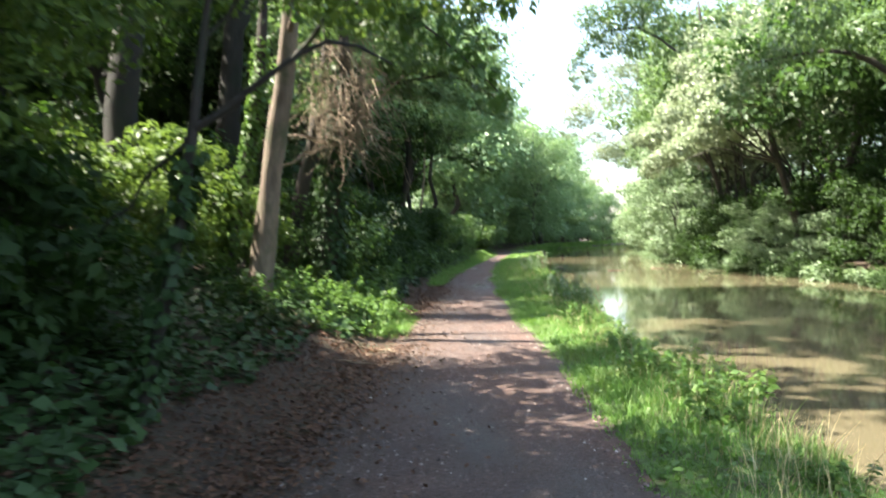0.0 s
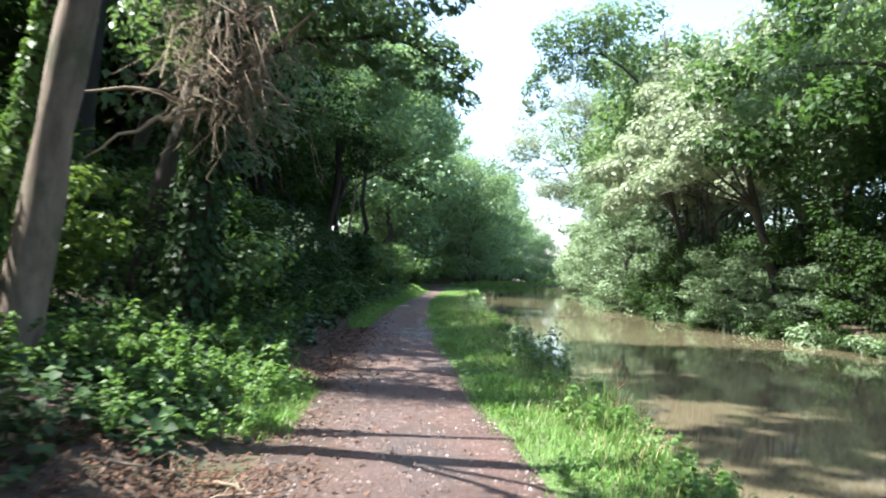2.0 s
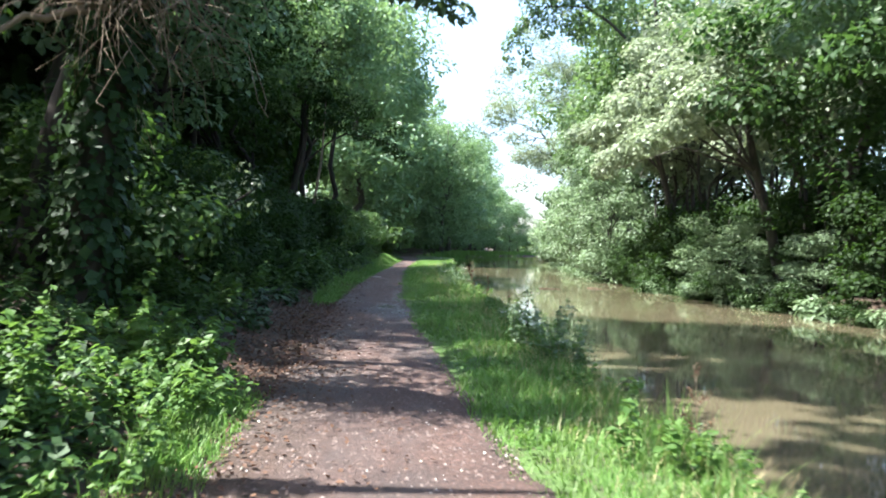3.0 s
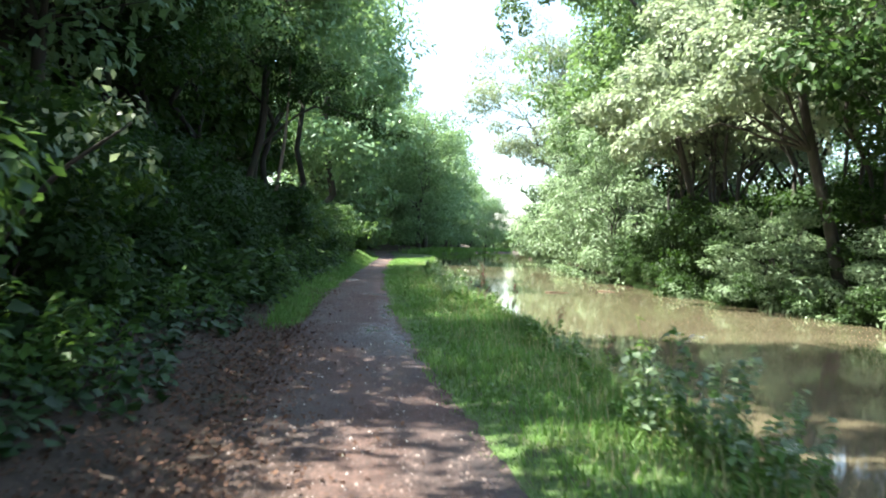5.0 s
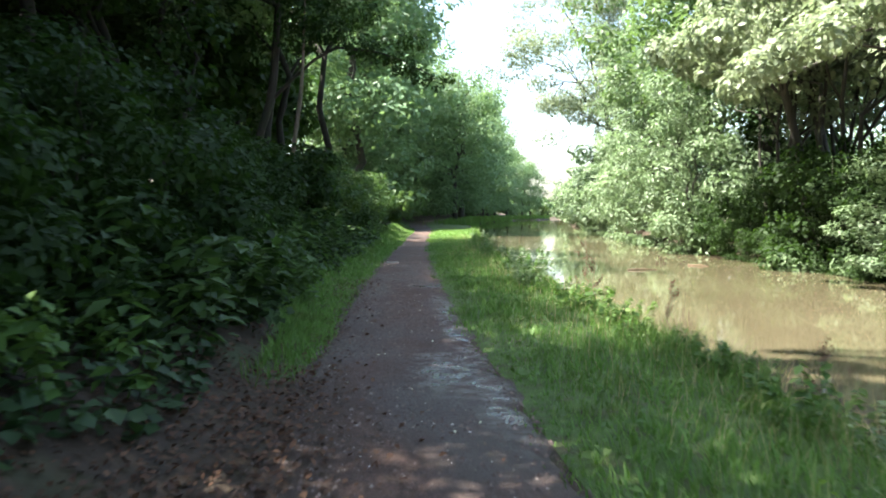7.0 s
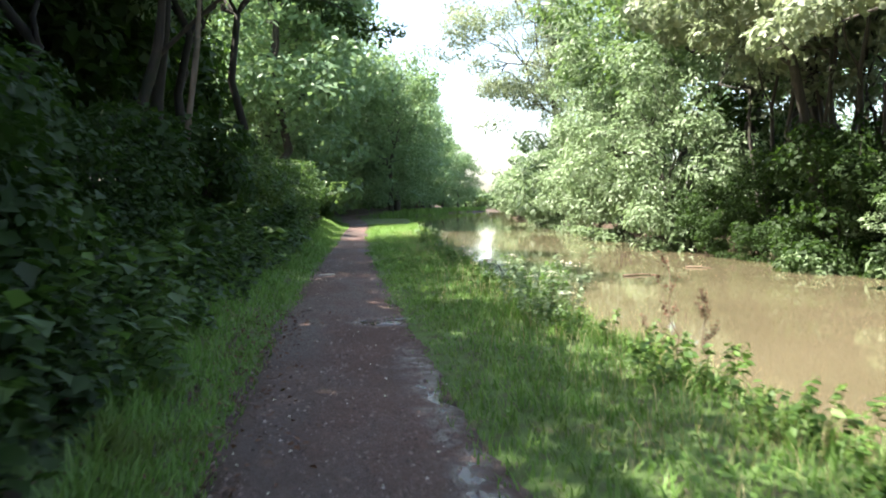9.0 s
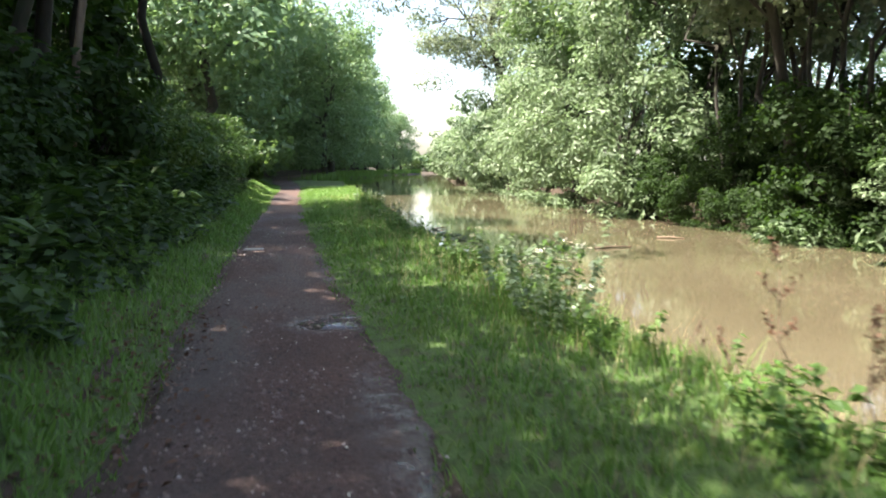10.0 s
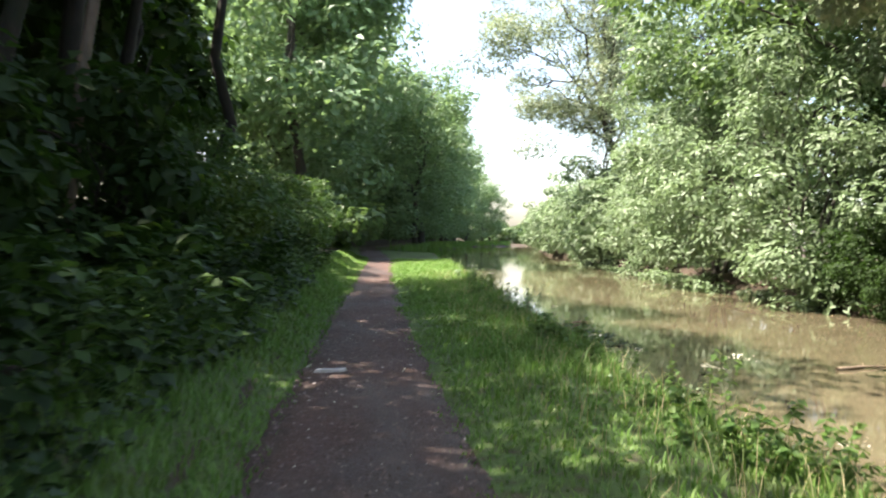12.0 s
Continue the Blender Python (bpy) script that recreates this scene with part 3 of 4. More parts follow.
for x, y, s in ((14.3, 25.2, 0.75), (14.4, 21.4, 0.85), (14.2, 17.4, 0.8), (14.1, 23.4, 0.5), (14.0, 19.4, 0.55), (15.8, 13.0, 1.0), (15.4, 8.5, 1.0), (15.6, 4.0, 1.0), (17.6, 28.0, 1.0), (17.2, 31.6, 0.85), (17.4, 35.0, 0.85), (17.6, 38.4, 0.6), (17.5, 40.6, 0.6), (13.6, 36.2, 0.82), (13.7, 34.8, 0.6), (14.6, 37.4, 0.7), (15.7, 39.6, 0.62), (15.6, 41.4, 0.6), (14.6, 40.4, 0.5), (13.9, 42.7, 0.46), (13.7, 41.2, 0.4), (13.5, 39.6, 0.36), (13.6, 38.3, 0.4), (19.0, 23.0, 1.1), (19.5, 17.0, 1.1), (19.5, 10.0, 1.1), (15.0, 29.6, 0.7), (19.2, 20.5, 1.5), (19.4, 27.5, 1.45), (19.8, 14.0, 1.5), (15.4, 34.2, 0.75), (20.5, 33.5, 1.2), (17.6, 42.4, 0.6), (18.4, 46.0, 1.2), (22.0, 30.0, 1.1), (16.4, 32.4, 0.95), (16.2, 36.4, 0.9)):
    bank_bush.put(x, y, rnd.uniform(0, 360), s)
waterside = Kind(tree("waterside_bush", 481, 1.5, -0.9, 1.15, 22, 0.42, 720, 0.21, 0.42, 1.2, M_LEAF_WILLOW, M_BARK_GREY, 0.02, 2, 2, label="low bush trailing into the canal water", category="shrub"), "low bushes at the far waterline")
y = 14.0
while y < 74:
    if not 37.2 < y < 43.2:  # a dark gap in the bushes
        waterside.put(float(far_bank(y)) + rnd.uniform(0.15, 0.7), y, rnd.uniform(0, 360), rnd.uniform(0.6, 1.2))
    y += rnd.uniform(1.6, 3.4)
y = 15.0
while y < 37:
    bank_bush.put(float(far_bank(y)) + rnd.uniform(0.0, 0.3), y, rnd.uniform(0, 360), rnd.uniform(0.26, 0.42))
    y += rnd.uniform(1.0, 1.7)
for x, y, s in ((12.9, 36.6, 0.9), (12.7, 35.9, 1.0), (13.6, 43.6, 1.2)):
    waterside.put(x, y, rnd.uniform(0, 360), s)
for x, y, s in ((25, 8, 0.62), (26, 16, 0.66), (26, 24, 0.66), (28, 52, 0.7), (27, 60, 0.7)):
    tall[k % 2].put(x, y, rnd.uniform(0, 360), s)
    k += 1
for x, y, s in ((18.6, 66.4, 1.0), (19.8, 67, 0.9), (20.4, 74, 0.9), (21.6, 79, 0.85), (22.6, 84, 0.9), (24.0, 90, 0.9), (25.6, 96, 0.85), (27.0, 102, 0.85), (28.8, 108, 0.85), (30.6, 114, 0.8), (33, 120, 0.85), (36, 128, 0.8), (41, 138, 0.85), (47, 148, 0.9), (26.0, 88, 1.2), (29.5, 97, 1.25), (34, 107, 1.2), (39, 117, 1.2)):
    thin.put(x, y, rnd.uniform(0, 360), s)
alder = Kind(tree("alder", 501, 12.5, 4.4, 3.4, 60, 1.0, 6800, 0.24, 0.6, 0.5, M_LEAF_PALE, M_BARK_GREY, 0.12, 9, 4, label="dark-stemmed alder with pale sunlit leaves", category="tree", fork=True), "alders on the far bank")
for x, y, s in ((17.6, 36.6, 0.95), (16.0, 33.8, 1.0), (15.6, 30.2, 1.0), (19.0, 34.0, 0.9), (15.0, 37.6, 0.95), (15.9, 39.6, 1.0), (17.3, 40.8, 0.9), (15.2, 41.4, 0.85)):
    alder.put(x, y, rnd.uniform(0, 360), s)
ash = Kind(tree("ash_tree", 551, 15.0, 2.6, 5.6, 118, 1.2, 15000, 0.29, 0.5, 0.8, M_LEAF_ASH, M_BARK_GREY, 0.27, 10, label="large ash tree leaning its leafy boughs over the canal", category="tree", fork=True), "large trees on the far bank")
for x, y, s in ((14.8, 6.0, 0.95), (16.8, 44.6, 1.12), (17.4, 50.5, 1.12)):
    ash.put(x, y, rnd.uniform(0, 360), s)
sycamore = Kind(tree("sycamore", 561, 15.0, 2.2, 5.2, 110, 1.2, 15000, 0.28, 0.7, 0.8, M_LEAF_SYCAMORE, M_BARK_GREY, 0.27, 10, label="large sycamore with shade-darkened leaves over the far water", category="tree", fork=True), "large trees on the far bank")
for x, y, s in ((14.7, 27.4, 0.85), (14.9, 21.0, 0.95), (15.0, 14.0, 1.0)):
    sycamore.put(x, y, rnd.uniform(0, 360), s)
for y in (31, 35, 39, 43, 47):
    hedge.put(31 + rnd.uniform(-1, 1), y, rnd.uniform(0, 360), rnd.uniform(0.8, 1.0))
feather = Kind(tree("willow_tree", 571, 20.0, 4.0, 5.8, 110, 1.25, 23000, 0.29, 0.3, 0.9, M_LEAF_PALE, M_BARK_GREY, 0.28, 14, lean=(-4.8, -0.6), label="tall thin-leaved willow with bare limbs showing", category="tree", fork=True), "tall willow on the far bank")
feather.put(21.6, 70.5, 0, 1.0)
for x, y, s in ((8, 165, 1.1), (18, 170, 1.0), (26, 172, 1.0), (68, 182, 1.1), (80, 178, 1.1)):
    tall[k % 2].put(x, y, rnd.uniform(0, 360), s)
    k += 1

# ---- single trees that stand by the start of the walk ----
rng = np.random.default_rng(77)


def bare_trunk(name, pts, radii, bark, label, sides=11):
    root = new(name)
    root.location = pts[0]
    pts = np.array(pts) - np.array(pts[0])
    u = np.linspace(0, 1, len(pts))
    fine = np.linspace(0, 1, 16)
    way = np.stack([np.interp(fine, u, pts[:, i]) for i in range(3)], 1)
    for _ in range(2):
        way[1:-1] = (way[:-2] + way[1:-1] * 2 + way[2:]) / 4
    part("trunk", tube_data(way, np.interp(fine, u, radii), sides, rng), bark, root, flat=False)
    return tagged(root, label, "tree"), way


def limb(root, pts, r0, r1, bark, name="limb"):
    pts = np.array(pts)
    u, fine = np.linspace(0, 1, len(pts)), np.linspace(0, 1, 9)
    way = np.stack([np.interp(fine, u, pts[:, i]) for i in range(3)], 1) - np.array(root.location)
    way[1:-1] += rng.normal(size=(7, 3)) * 0.025
    return part(name, tube_data(way, np.linspace(r0, r1, 9), 6, rng), bark, root, flat=False)


def foliage(root, centres, radii, count, size, leaf, name="crown", aspect=0.5, droop=0.6, squash=0.7):
    C = np.array(centres, float) - np.array(root.location)
    return part(name, clump_leaves(rng, C, np.array(radii, float), count, size, aspect, droop, squash), leaf, root)


def around(way, radius, count, size, leaf, root, name="ivy", low=0.0, high=1.0):
    """Ivy: leaves standing off a stem all round it."""
    u = rng.uniform(low, high, count) * (len(way) - 1)
    i = np.minimum(u.astype(int), len(way) - 2)
    p = way[i] + (way[i + 1] - way[i]) * (u - i)[:, None]
    a = rng.uniform(0, 6.283, count)
    d = np.stack([np.cos(a), np.sin(a), rng.uniform(-0.2, 0.2, count)], 1)
    P = p + d * (radius * rng.uniform(0.7, 1.25, count))[:, None]
    N = unit(d + np.array([0, 0, 0.5]) + rng.normal(size=(count, 3)) * 0.3)
    return part(name, leaf_data(rng, P, N, size, 0.85, 0.9), leaf, root, "ivy leaves round the stem")


lean_tree, way = bare_trunk("leaning_tree", [(-2.62, 10.75, 0.35), (-2.53, 10.66, 1.0), (-2.36, 10.6, 2.4), (-2.18, 10.5, 3.3), (-2.02, 10.4, 4.3), (-1.85, 10.3, 6.0), (-2.0, 10.2, 8.0)], [0.22, 0.17, 0.145, 0.135, 0.12, 0.10, 0.04], M_BARK_PALE, "leaning tree with smooth pale bare trunk on the bank")
limb(lean_tree, [(-2.04, 10.42, 4.2), (-1.5, 9.6, 4.9), (-1.0, 8.6, 5.6)], 0.05, 0.012, M_BARK_PALE)
limb(lean_tree, [(-1.88, 10.3, 5.6), (-2.6, 9.6, 6.8), (-3.2, 9.0, 7.6)], 0.05, 0.012, M_BARK_PALE)
foliage(lean_tree, [(-1.1, 8.4, 5.8), (-0.4, 7.8, 5.6), (-1.8, 8.6, 6.4), (-3.2, 8.9, 7.6), (-2.6, 9.2, 8.2), (-2.0, 9.6, 8.6), (-3.6, 8.2, 7.2), (-1.4, 7.4, 6.4)], [0.8, 0.7, 0.8, 0.9, 0.9, 0.8, 0.8, 0.8], 5200, 0.13, M_LEAF_ASH)

limb(lean_tree, [(-2.1, 10.45, 3.8), (-1.2, 9.2, 4.3), (-0.2, 8.3, 3.8), (0.62, 7.95, 2.9)], 0.04, 0.006, M_BARK)
foliage(lean_tree, [(-1.5, 9.1, 4.4), (-0.9, 8.7, 4.1), (-0.5, 8.4, 3.9), (-0.1, 8.2, 3.7), (0.2, 8.1, 3.4), (0.45, 8.0, 3.1), (0.6, 7.95, 2.85), (-0.9, 8.3, 4.7), (0.1, 8.0, 4.3), (0.8, 8.2, 4.0)], [0.5, 0.42, 0.36, 0.32, 0.26, 0.2, 0.13, 0.5, 0.4, 0.3], 900, 0.15, M_LEAF_DEEP, "spray", squash=0.8, droop=1.2)

ivy_tree, way = bare_trunk("ivy_clad_tree", [(-3.35, 11.35, 0.6), (-3.15, 11.3, 1.4), (-2.9, 11.25, 2.4), (-2.72, 11.2, 3.2), (-2.6, 11.2, 4.2), (-2.5, 11.3, 6.5)], [0.11, 0.09, 0.08, 0.075, 0.07, 0.03], M_BARK, "slim leaning tree clad in ivy of a sunlit leaf colour")
# ivy in the brighter nettle colour, which puts the sunlight into it
around(way, 0.12, 1500, 0.085, M_LEAF_HERB, ivy_tree, low=0.0, high=0.8)

spindle, way = bare_trunk("young_maple", [(-2.1, 17.0, 0.4), (-1.9, 16.9, 1.0), (-1.4, 16.7, 1.6), (-0.95, 16.55, 1.9)], [0.03, 0.025, 0.018, 0.008], M_BARK, "young maple at the wood edge, sunlight put into its pale leaves", 6)
# sunlit sprig put in as very pale leaf colour, since no sun reaches it
foliage(spindle, [(-1.0, 16.6, 1.95), (-1.2, 16.6, 1.75), (-0.9, 16.5, 1.7), (-1.4, 16.8, 1.9), (-1.1, 16.5, 2.15)], [0.17, 0.17, 0.12, 0.17, 0.12], 90, 0.065, M_LEAF_PALE, aspect=0.75)

old_tree, way = bare_trunk("ivy_clad_tree", [(-2.15, 14.2, 0.3), (-2.1, 14.0, 1.3), (-1.95, 13.8, 2.4), (-1.75, 13.5, 3.4), (-1.6, 13.3, 4.6), (-1.8, 13.2, 6.2)], [0.2, 0.17, 0.15, 0.12, 0.1, 0.04], M_BARK, "old tree smothered in ivy and dry brown vines")
around(way, 0.27, 2400, 0.10, M_LEAF_IVY, old_tree, low=0.05, high=0.75)
vines = []
for i in range(330):
    a, r = rng.uniform(0, 6.283), rng.uniform(0.05, 0.62)
    top = np.array([-1.62 + r * math.cos(a), 13.25 + r * math.sin(a), rng.uniform(3.2, 4.9)]) - np.array(old_tree.location)
    end = top + np.array([rng.normal(0, 0.4), rng.normal(0, 0.4), -rng.uniform(0.1, 1.3)])
    vines.append(tube_data(curve_points(rng, top, end, 6, 0.22), np.linspace(0.008, 0.003, 6), 3))
part("dry_vines", join(vines), M_TWIG, old_tree, "tangle of dry brown hanging vines")
for end in ((-0.6, 12.6, 4.1), (-3.2, 12.4, 3.0), (-0.9, 13.6, 3.3), (-3.0, 12.9, 2.4)):
    limb(old_tree, [(-1.8, 13.5, 3.1), ((-1.8 + end[0]) / 2, 13.2, (3.4 + end[2]) / 2), end], 0.04, 0.008, M_TWIG)
foliage(old_tree, [(-1.2, 13.6, 5.4), (-2.4, 14.0, 5.6), (-0.4, 14.2, 5.2), (-1.6, 14.4, 6.4), (-2.6, 14.6, 4.4), (-0.8, 14.8, 6.0)], [0.8, 0.9, 0.8, 0.9, 0.8, 0.9], 4200, 0.13, M_LEAF_ASH)

sapling, way = bare_trunk("sapling", [(-1.98, 4.9, 0.25), (-1.86, 4.88, 0.7), (-1.68, 4.88, 1.5), (-1.57, 4.86, 2.15), (-1.5, 4.85, 2.7), (-1.35, 4.8, 3.6)], [0.055, 0.043, 0.038, 0.034, 0.026, 0.013], M_BARK_DARK, "thin dark forked sapling at the path side", 8)
limb(sapling, [(-1.57, 4.86, 2.12), (-1.15, 4.8, 2.35), (-0.85, 4.8, 2.62), (-0.55, 4.8, 2.6), (-0.3, 4.8, 2.5)], 0.028, 0.007, M_BARK_DARK)
limb(sapling, [(-1.6, 4.86, 2.08), (-1.85, 4.95, 1.85), (-2.3, 5.1, 1.45)], 0.022, 0.008, M_BARK_DARK)
limb(sapling, [(-1.5, 4.85, 2.6), (-1.2, 4.8, 3.0), (-0.8, 4.7, 3.3)], 0.02, 0.006, M_BARK_DARK)
around(way, 0.10, 420, 0.08, M_LEAF_IVY, sapling, low=0.0, high=0.55)
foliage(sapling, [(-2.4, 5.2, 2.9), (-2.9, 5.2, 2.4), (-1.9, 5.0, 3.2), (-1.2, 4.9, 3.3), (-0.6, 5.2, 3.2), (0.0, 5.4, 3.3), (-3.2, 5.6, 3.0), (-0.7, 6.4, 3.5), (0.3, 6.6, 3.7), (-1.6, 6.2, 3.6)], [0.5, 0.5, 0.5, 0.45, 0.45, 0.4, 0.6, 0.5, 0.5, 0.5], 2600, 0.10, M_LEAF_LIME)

shade_tree, way = bare_trunk("overhanging_tree", [(-3.5, 3.1, 0.9), (-3.3, 3.1, 2.4), (-2.7, 3.2, 4.2), (-1.9, 3.3, 5.8), (-1.6, 3.4, 7.4)], [0.16, 0.14, 0.12, 0.09, 0.04], M_BARK, "woodland tree spreading a canopy over the path")
for end in ((0.4, 4.6, 4.6), (-0.6, 6.6, 4.3), (0.2, 2.0, 5.4), (-2.6, 6.4, 3.8)):
    limb(shade_tree, [(-2.6, 3.2, 4.4), ((-2.6 + end[0]) / 2, (3.2 + end[1]) / 2, end[2] + 0.5), end], 0.045, 0.008, M_BARK)
foliage(shade_tree, [(-2.8, 6.6, 3.7), (-2.2, 6.2, 4.0), (-1.5, 6.6, 4.2), (-0.8, 6.8, 4.1), (-0.3, 6.6, 3.9), (0.3, 5.2, 4.4), (-0.6, 4.8, 4.9), (-1.6, 4.6, 5.0), (-2.6, 4.4, 4.8), (0.4, 2.6, 5.2), (-0.8, 2.4, 5.8), (-2.0, 2.0, 5.8), (-3.2, 5.6, 4.4), (-3.4, 3.4, 5.2), (-1.4, 3.4, 7.0), (-3.6, 6.4, 3.2)], [0.6, 0.6, 0.5, 0.45, 0.4, 0.5, 0.7, 0.8, 0.8, 0.6, 0.8, 0.8, 0.7, 0.8, 0.9, 0.5], 3800, 0.11, M_LEAF_DEEP)

over_tree, way = bare_trunk("overhanging_tree", [(-3.1, 15.2, 0.6), (-2.9, 15.2, 2.0), (-2.5, 15.3, 3.6), (-2.2, 15.3, 5.2), (-2.4, 15.4, 7.0)], [0.17, 0.15, 0.13, 0.1, 0.04], M_BARK, "woodland tree with leafy bough over the towpath")
limb(over_tree, [(-2.5, 15.3, 3.6), (-1.2, 15.3, 4.5), (0.2, 15.4, 4.7), (1.4, 15.4, 4.15)], 0.07, 0.01, M_BARK)
foliage(over_tree, [(-1.5, 15.4, 4.8), (-0.8, 15.0, 4.9), (-0.2, 15.5, 4.9), (0.3, 15.2, 4.8), (0.8, 15.5, 4.55), (1.2, 15.4, 4.3), (-0.4, 15.9, 5.5), (-1.6, 15.8, 5.9), (0.2, 16.0, 5.3), (-0.6, 16.2, 6.6), (0.5, 16.4, 6.2), (-0.2, 16.5, 7.4), (1.0, 16.3, 5.6), (-0.9, 15.2, 4.4), (-0.4, 15.2, 4.35), (0.15, 15.2, 4.25), (0.6, 15.3, 4.1), (1.0, 15.3, 3.98), (1.3, 15.3, 3.85)], [0.6, 0.55, 0.5, 0.42, 0.36, 0.28, 0.6, 0.8, 0.5, 0.8, 0.6, 0.8, 0.4, 0.4, 0.36, 0.32, 0.28, 0.24, 0.18], 6800, 0.13, M_LEAF_ASH, squash=0.55)

bough_tree, way = bare_trunk("overhanging_tree", [(18.2, 42.6, 0.3), (17.8, 42.4, 3.0), (16.6, 42.0, 6.5), (14.6, 41.6, 10.0), (14.0, 41.4, 14.0)], [0.24, 0.2, 0.17, 0.14, 0.05], M_BARK_GREY, "tall tree with long drooping bough over canal")
limb(bough_tree, [(14.6, 41.6, 10.0), (11.0, 41.2, 12.6), (8.6, 41.3, 12.4), (7.2, 41.3, 10.6)], 0.09, 0.012, M_BARK_GREY)
foliage(bough_tree, [(11.5, 41, 13.0), (10.4, 41.2, 13.2), (9.4, 41.0, 12.9), (8.8, 41.4, 12.4), (8.2, 41.2, 12.0), (7.7, 41.4, 11.5), (7.4, 41.3, 11.0), (7.1, 41.3, 10.5), (8.8, 41.2, 11.4), (9.8, 41, 11.8), (10.4, 40.8, 14.0), (9.0, 41.6, 13.8), (7.9, 41.2, 13.2), (11.4, 41.6, 14.4), (10.6, 41.6, 11.6), (7.2, 41.3, 10.0), (7.4, 41.2, 9.5), (7.9, 41.2, 10.5), (8.1, 41.3, 9.9)], [0.9, 0.8, 0.7, 0.6, 0.5, 0.42, 0.36, 0.3, 0.5, 0.7, 1.0, 0.9, 0.7, 1.0, 0.7, 0.32, 0.24, 0.4, 0.3], 4600, 0.22, M_LEAF_ASH, squash=1.0, droop=1.4)

maple, way = bare_trunk("field_maple", [(14.6, 30.6, 0.3), (14.2, 30.6, 2.0), (13.6, 30.7, 4.0), (13.0, 30.8, 6.5), (12.8, 31.0, 9.0)], [0.2, 0.17, 0.14, 0.1, 0.04], M_BARK_GREY, "field maple with pale sunlit sprays over water")
for end in ((8.7, 31.4, 4.3), (9.2, 29.8, 4.6), (8.9, 32.9, 4.0), (9.9, 28.6, 5.6)):
    limb(maple, [(13.5, 30.7, 4.2), (11.4, (30.7 + end[1]) / 2, end[2] + 1.0), end], 0.055, 0.01, M_BARK_GREY)
foliage(maple, [(12.0, 31, 5.8), (11.0, 30.4, 5.6), (10.2, 31.2, 5.3), (9.4, 31.0, 4.8), (8.8, 31.5, 4.4), (9.1, 32.8, 4.2), (10.0, 33.0, 4.8), (11.0, 32.6, 5.4), (9.3, 29.8, 4.7), (10.2, 29.2, 5.3), (11.0, 28.8, 6.2), (10.0, 28.4, 5.8), (12, 30, 7.2), (11, 31.5, 7.0), (12.4, 31.5, 8.6)], [0.8, 0.7, 0.7, 0.6, 0.5, 0.5, 0.6, 0.7, 0.55, 0.7, 0.8, 0.6, 1.0, 0.9, 1.0], 7600, 0.17, M_LEAF_PALE, squash=0.75, aspect=0.7, droop=1.2)

leaning_alder, way = bare_trunk("alder", [(14.6, 38.4, 0.3), (14.3, 38.3, 2.4), (13.6, 38.2, 4.6), (12.8, 38.0, 6.6), (12.4, 37.9, 9.0)], [0.16, 0.14, 0.12, 0.09, 0.03], M_BARK_GREY, "alder leaning pale leafy boughs over the canal")
for end in ((10.9, 36.6, 6.0), (11.2, 39.6, 6.2), (11.6, 41.2, 6.4), (11.4, 35.2, 6.4)):
    limb(leaning_alder, [(13.5, 38.2, 4.8), (12.4, (38.2 + end[1]) / 2, end[2] + 0.2), end], 0.05, 0.01, M_BARK_GREY)
foliage(leaning_alder, [(12.6, 38.0, 6.2), (11.8, 37.4, 6.3), (11.0, 36.6, 5.9), (12.2, 39.2, 6.6), (11.4, 39.6, 6.1), (11.8, 41.0, 6.3), (12.8, 40.6, 7.0), (11.6, 35.2, 6.3), (12.6, 35.8, 7.0), (12.4, 37.2, 8.2), (11.6, 38.6, 7.6), (12.6, 39.6, 8.6), (12.8, 36.6, 9.0), (12.4, 38.0, 9.8), (11.0, 38.0, 5.4), (11.4, 34.2, 6.8), (10.2, 35.6, 6.2), (10.4, 37.2, 6.4), (10.6, 39.0, 6.4), (10.2, 34.0, 6.7), (10.6, 40.6, 6.6)], [0.8, 0.8, 0.7, 0.8, 0.7, 0.7, 0.8, 0.7, 0.8, 0.9, 0.8, 0.9, 0.9, 0.9, 0.5, 0.6, 0.7, 0.7, 0.7, 0.6, 0.7], 8200, 0.2, M_LEAF_PALE, squash=0.7, aspect=0.65, droop=1.0)

hazel, way = bare_trunk("hazel", [(14.2, 18.4, 0.3), (13.2, 18.2, 2.4), (11.4, 18.0, 4.6), (9.6, 18.0, 5.8), (7.4, 17.9, 5.4)], [0.14, 0.12, 0.09, 0.06, 0.015], M_BARK_GREY, "arching hazel leaning far out over the canal")
foliage(hazel, [(12.0, 18.0, 5.0), (11.0, 18.4, 5.6), (10.0, 17.6, 6.0), (9.0, 18.2, 6.0), (8.2, 17.8, 5.7), (7.4, 18.0, 5.2), (6.8, 17.9, 4.7), (9.6, 18.8, 6.6), (8.4, 17.0, 6.2), (10.8, 17.2, 6.8)], [0.8, 0.8, 0.8, 0.7, 0.6, 0.5, 0.4, 0.8, 0.6, 0.9], 4200, 0.15, M_LEAF_ASH, squash=0.6, droop=1.0)

slim, way = bare_trunk("slim_tree", [(-1.15, 35.3, 0.3), (-1.1, 35.3, 1.6), (-1.0, 35.2, 2.8), (-0.8, 35.2, 4.2), (-0.75, 35.3, 6.5)], [0.075, 0.06, 0.055, 0.045, 0.02], M_BARK_PALE, "slim pale-stemmed tree at the dark wood edge", 8)
foliage(slim, [(-0.8, 35.4, 6.0), (-1.2, 35.0, 6.6), (-0.4, 35.6, 6.6), (-0.9, 35.2, 7.4)], [0.7, 0.7, 0.6, 0.7], 1400, 0.16, M_LEAF_WOOD)

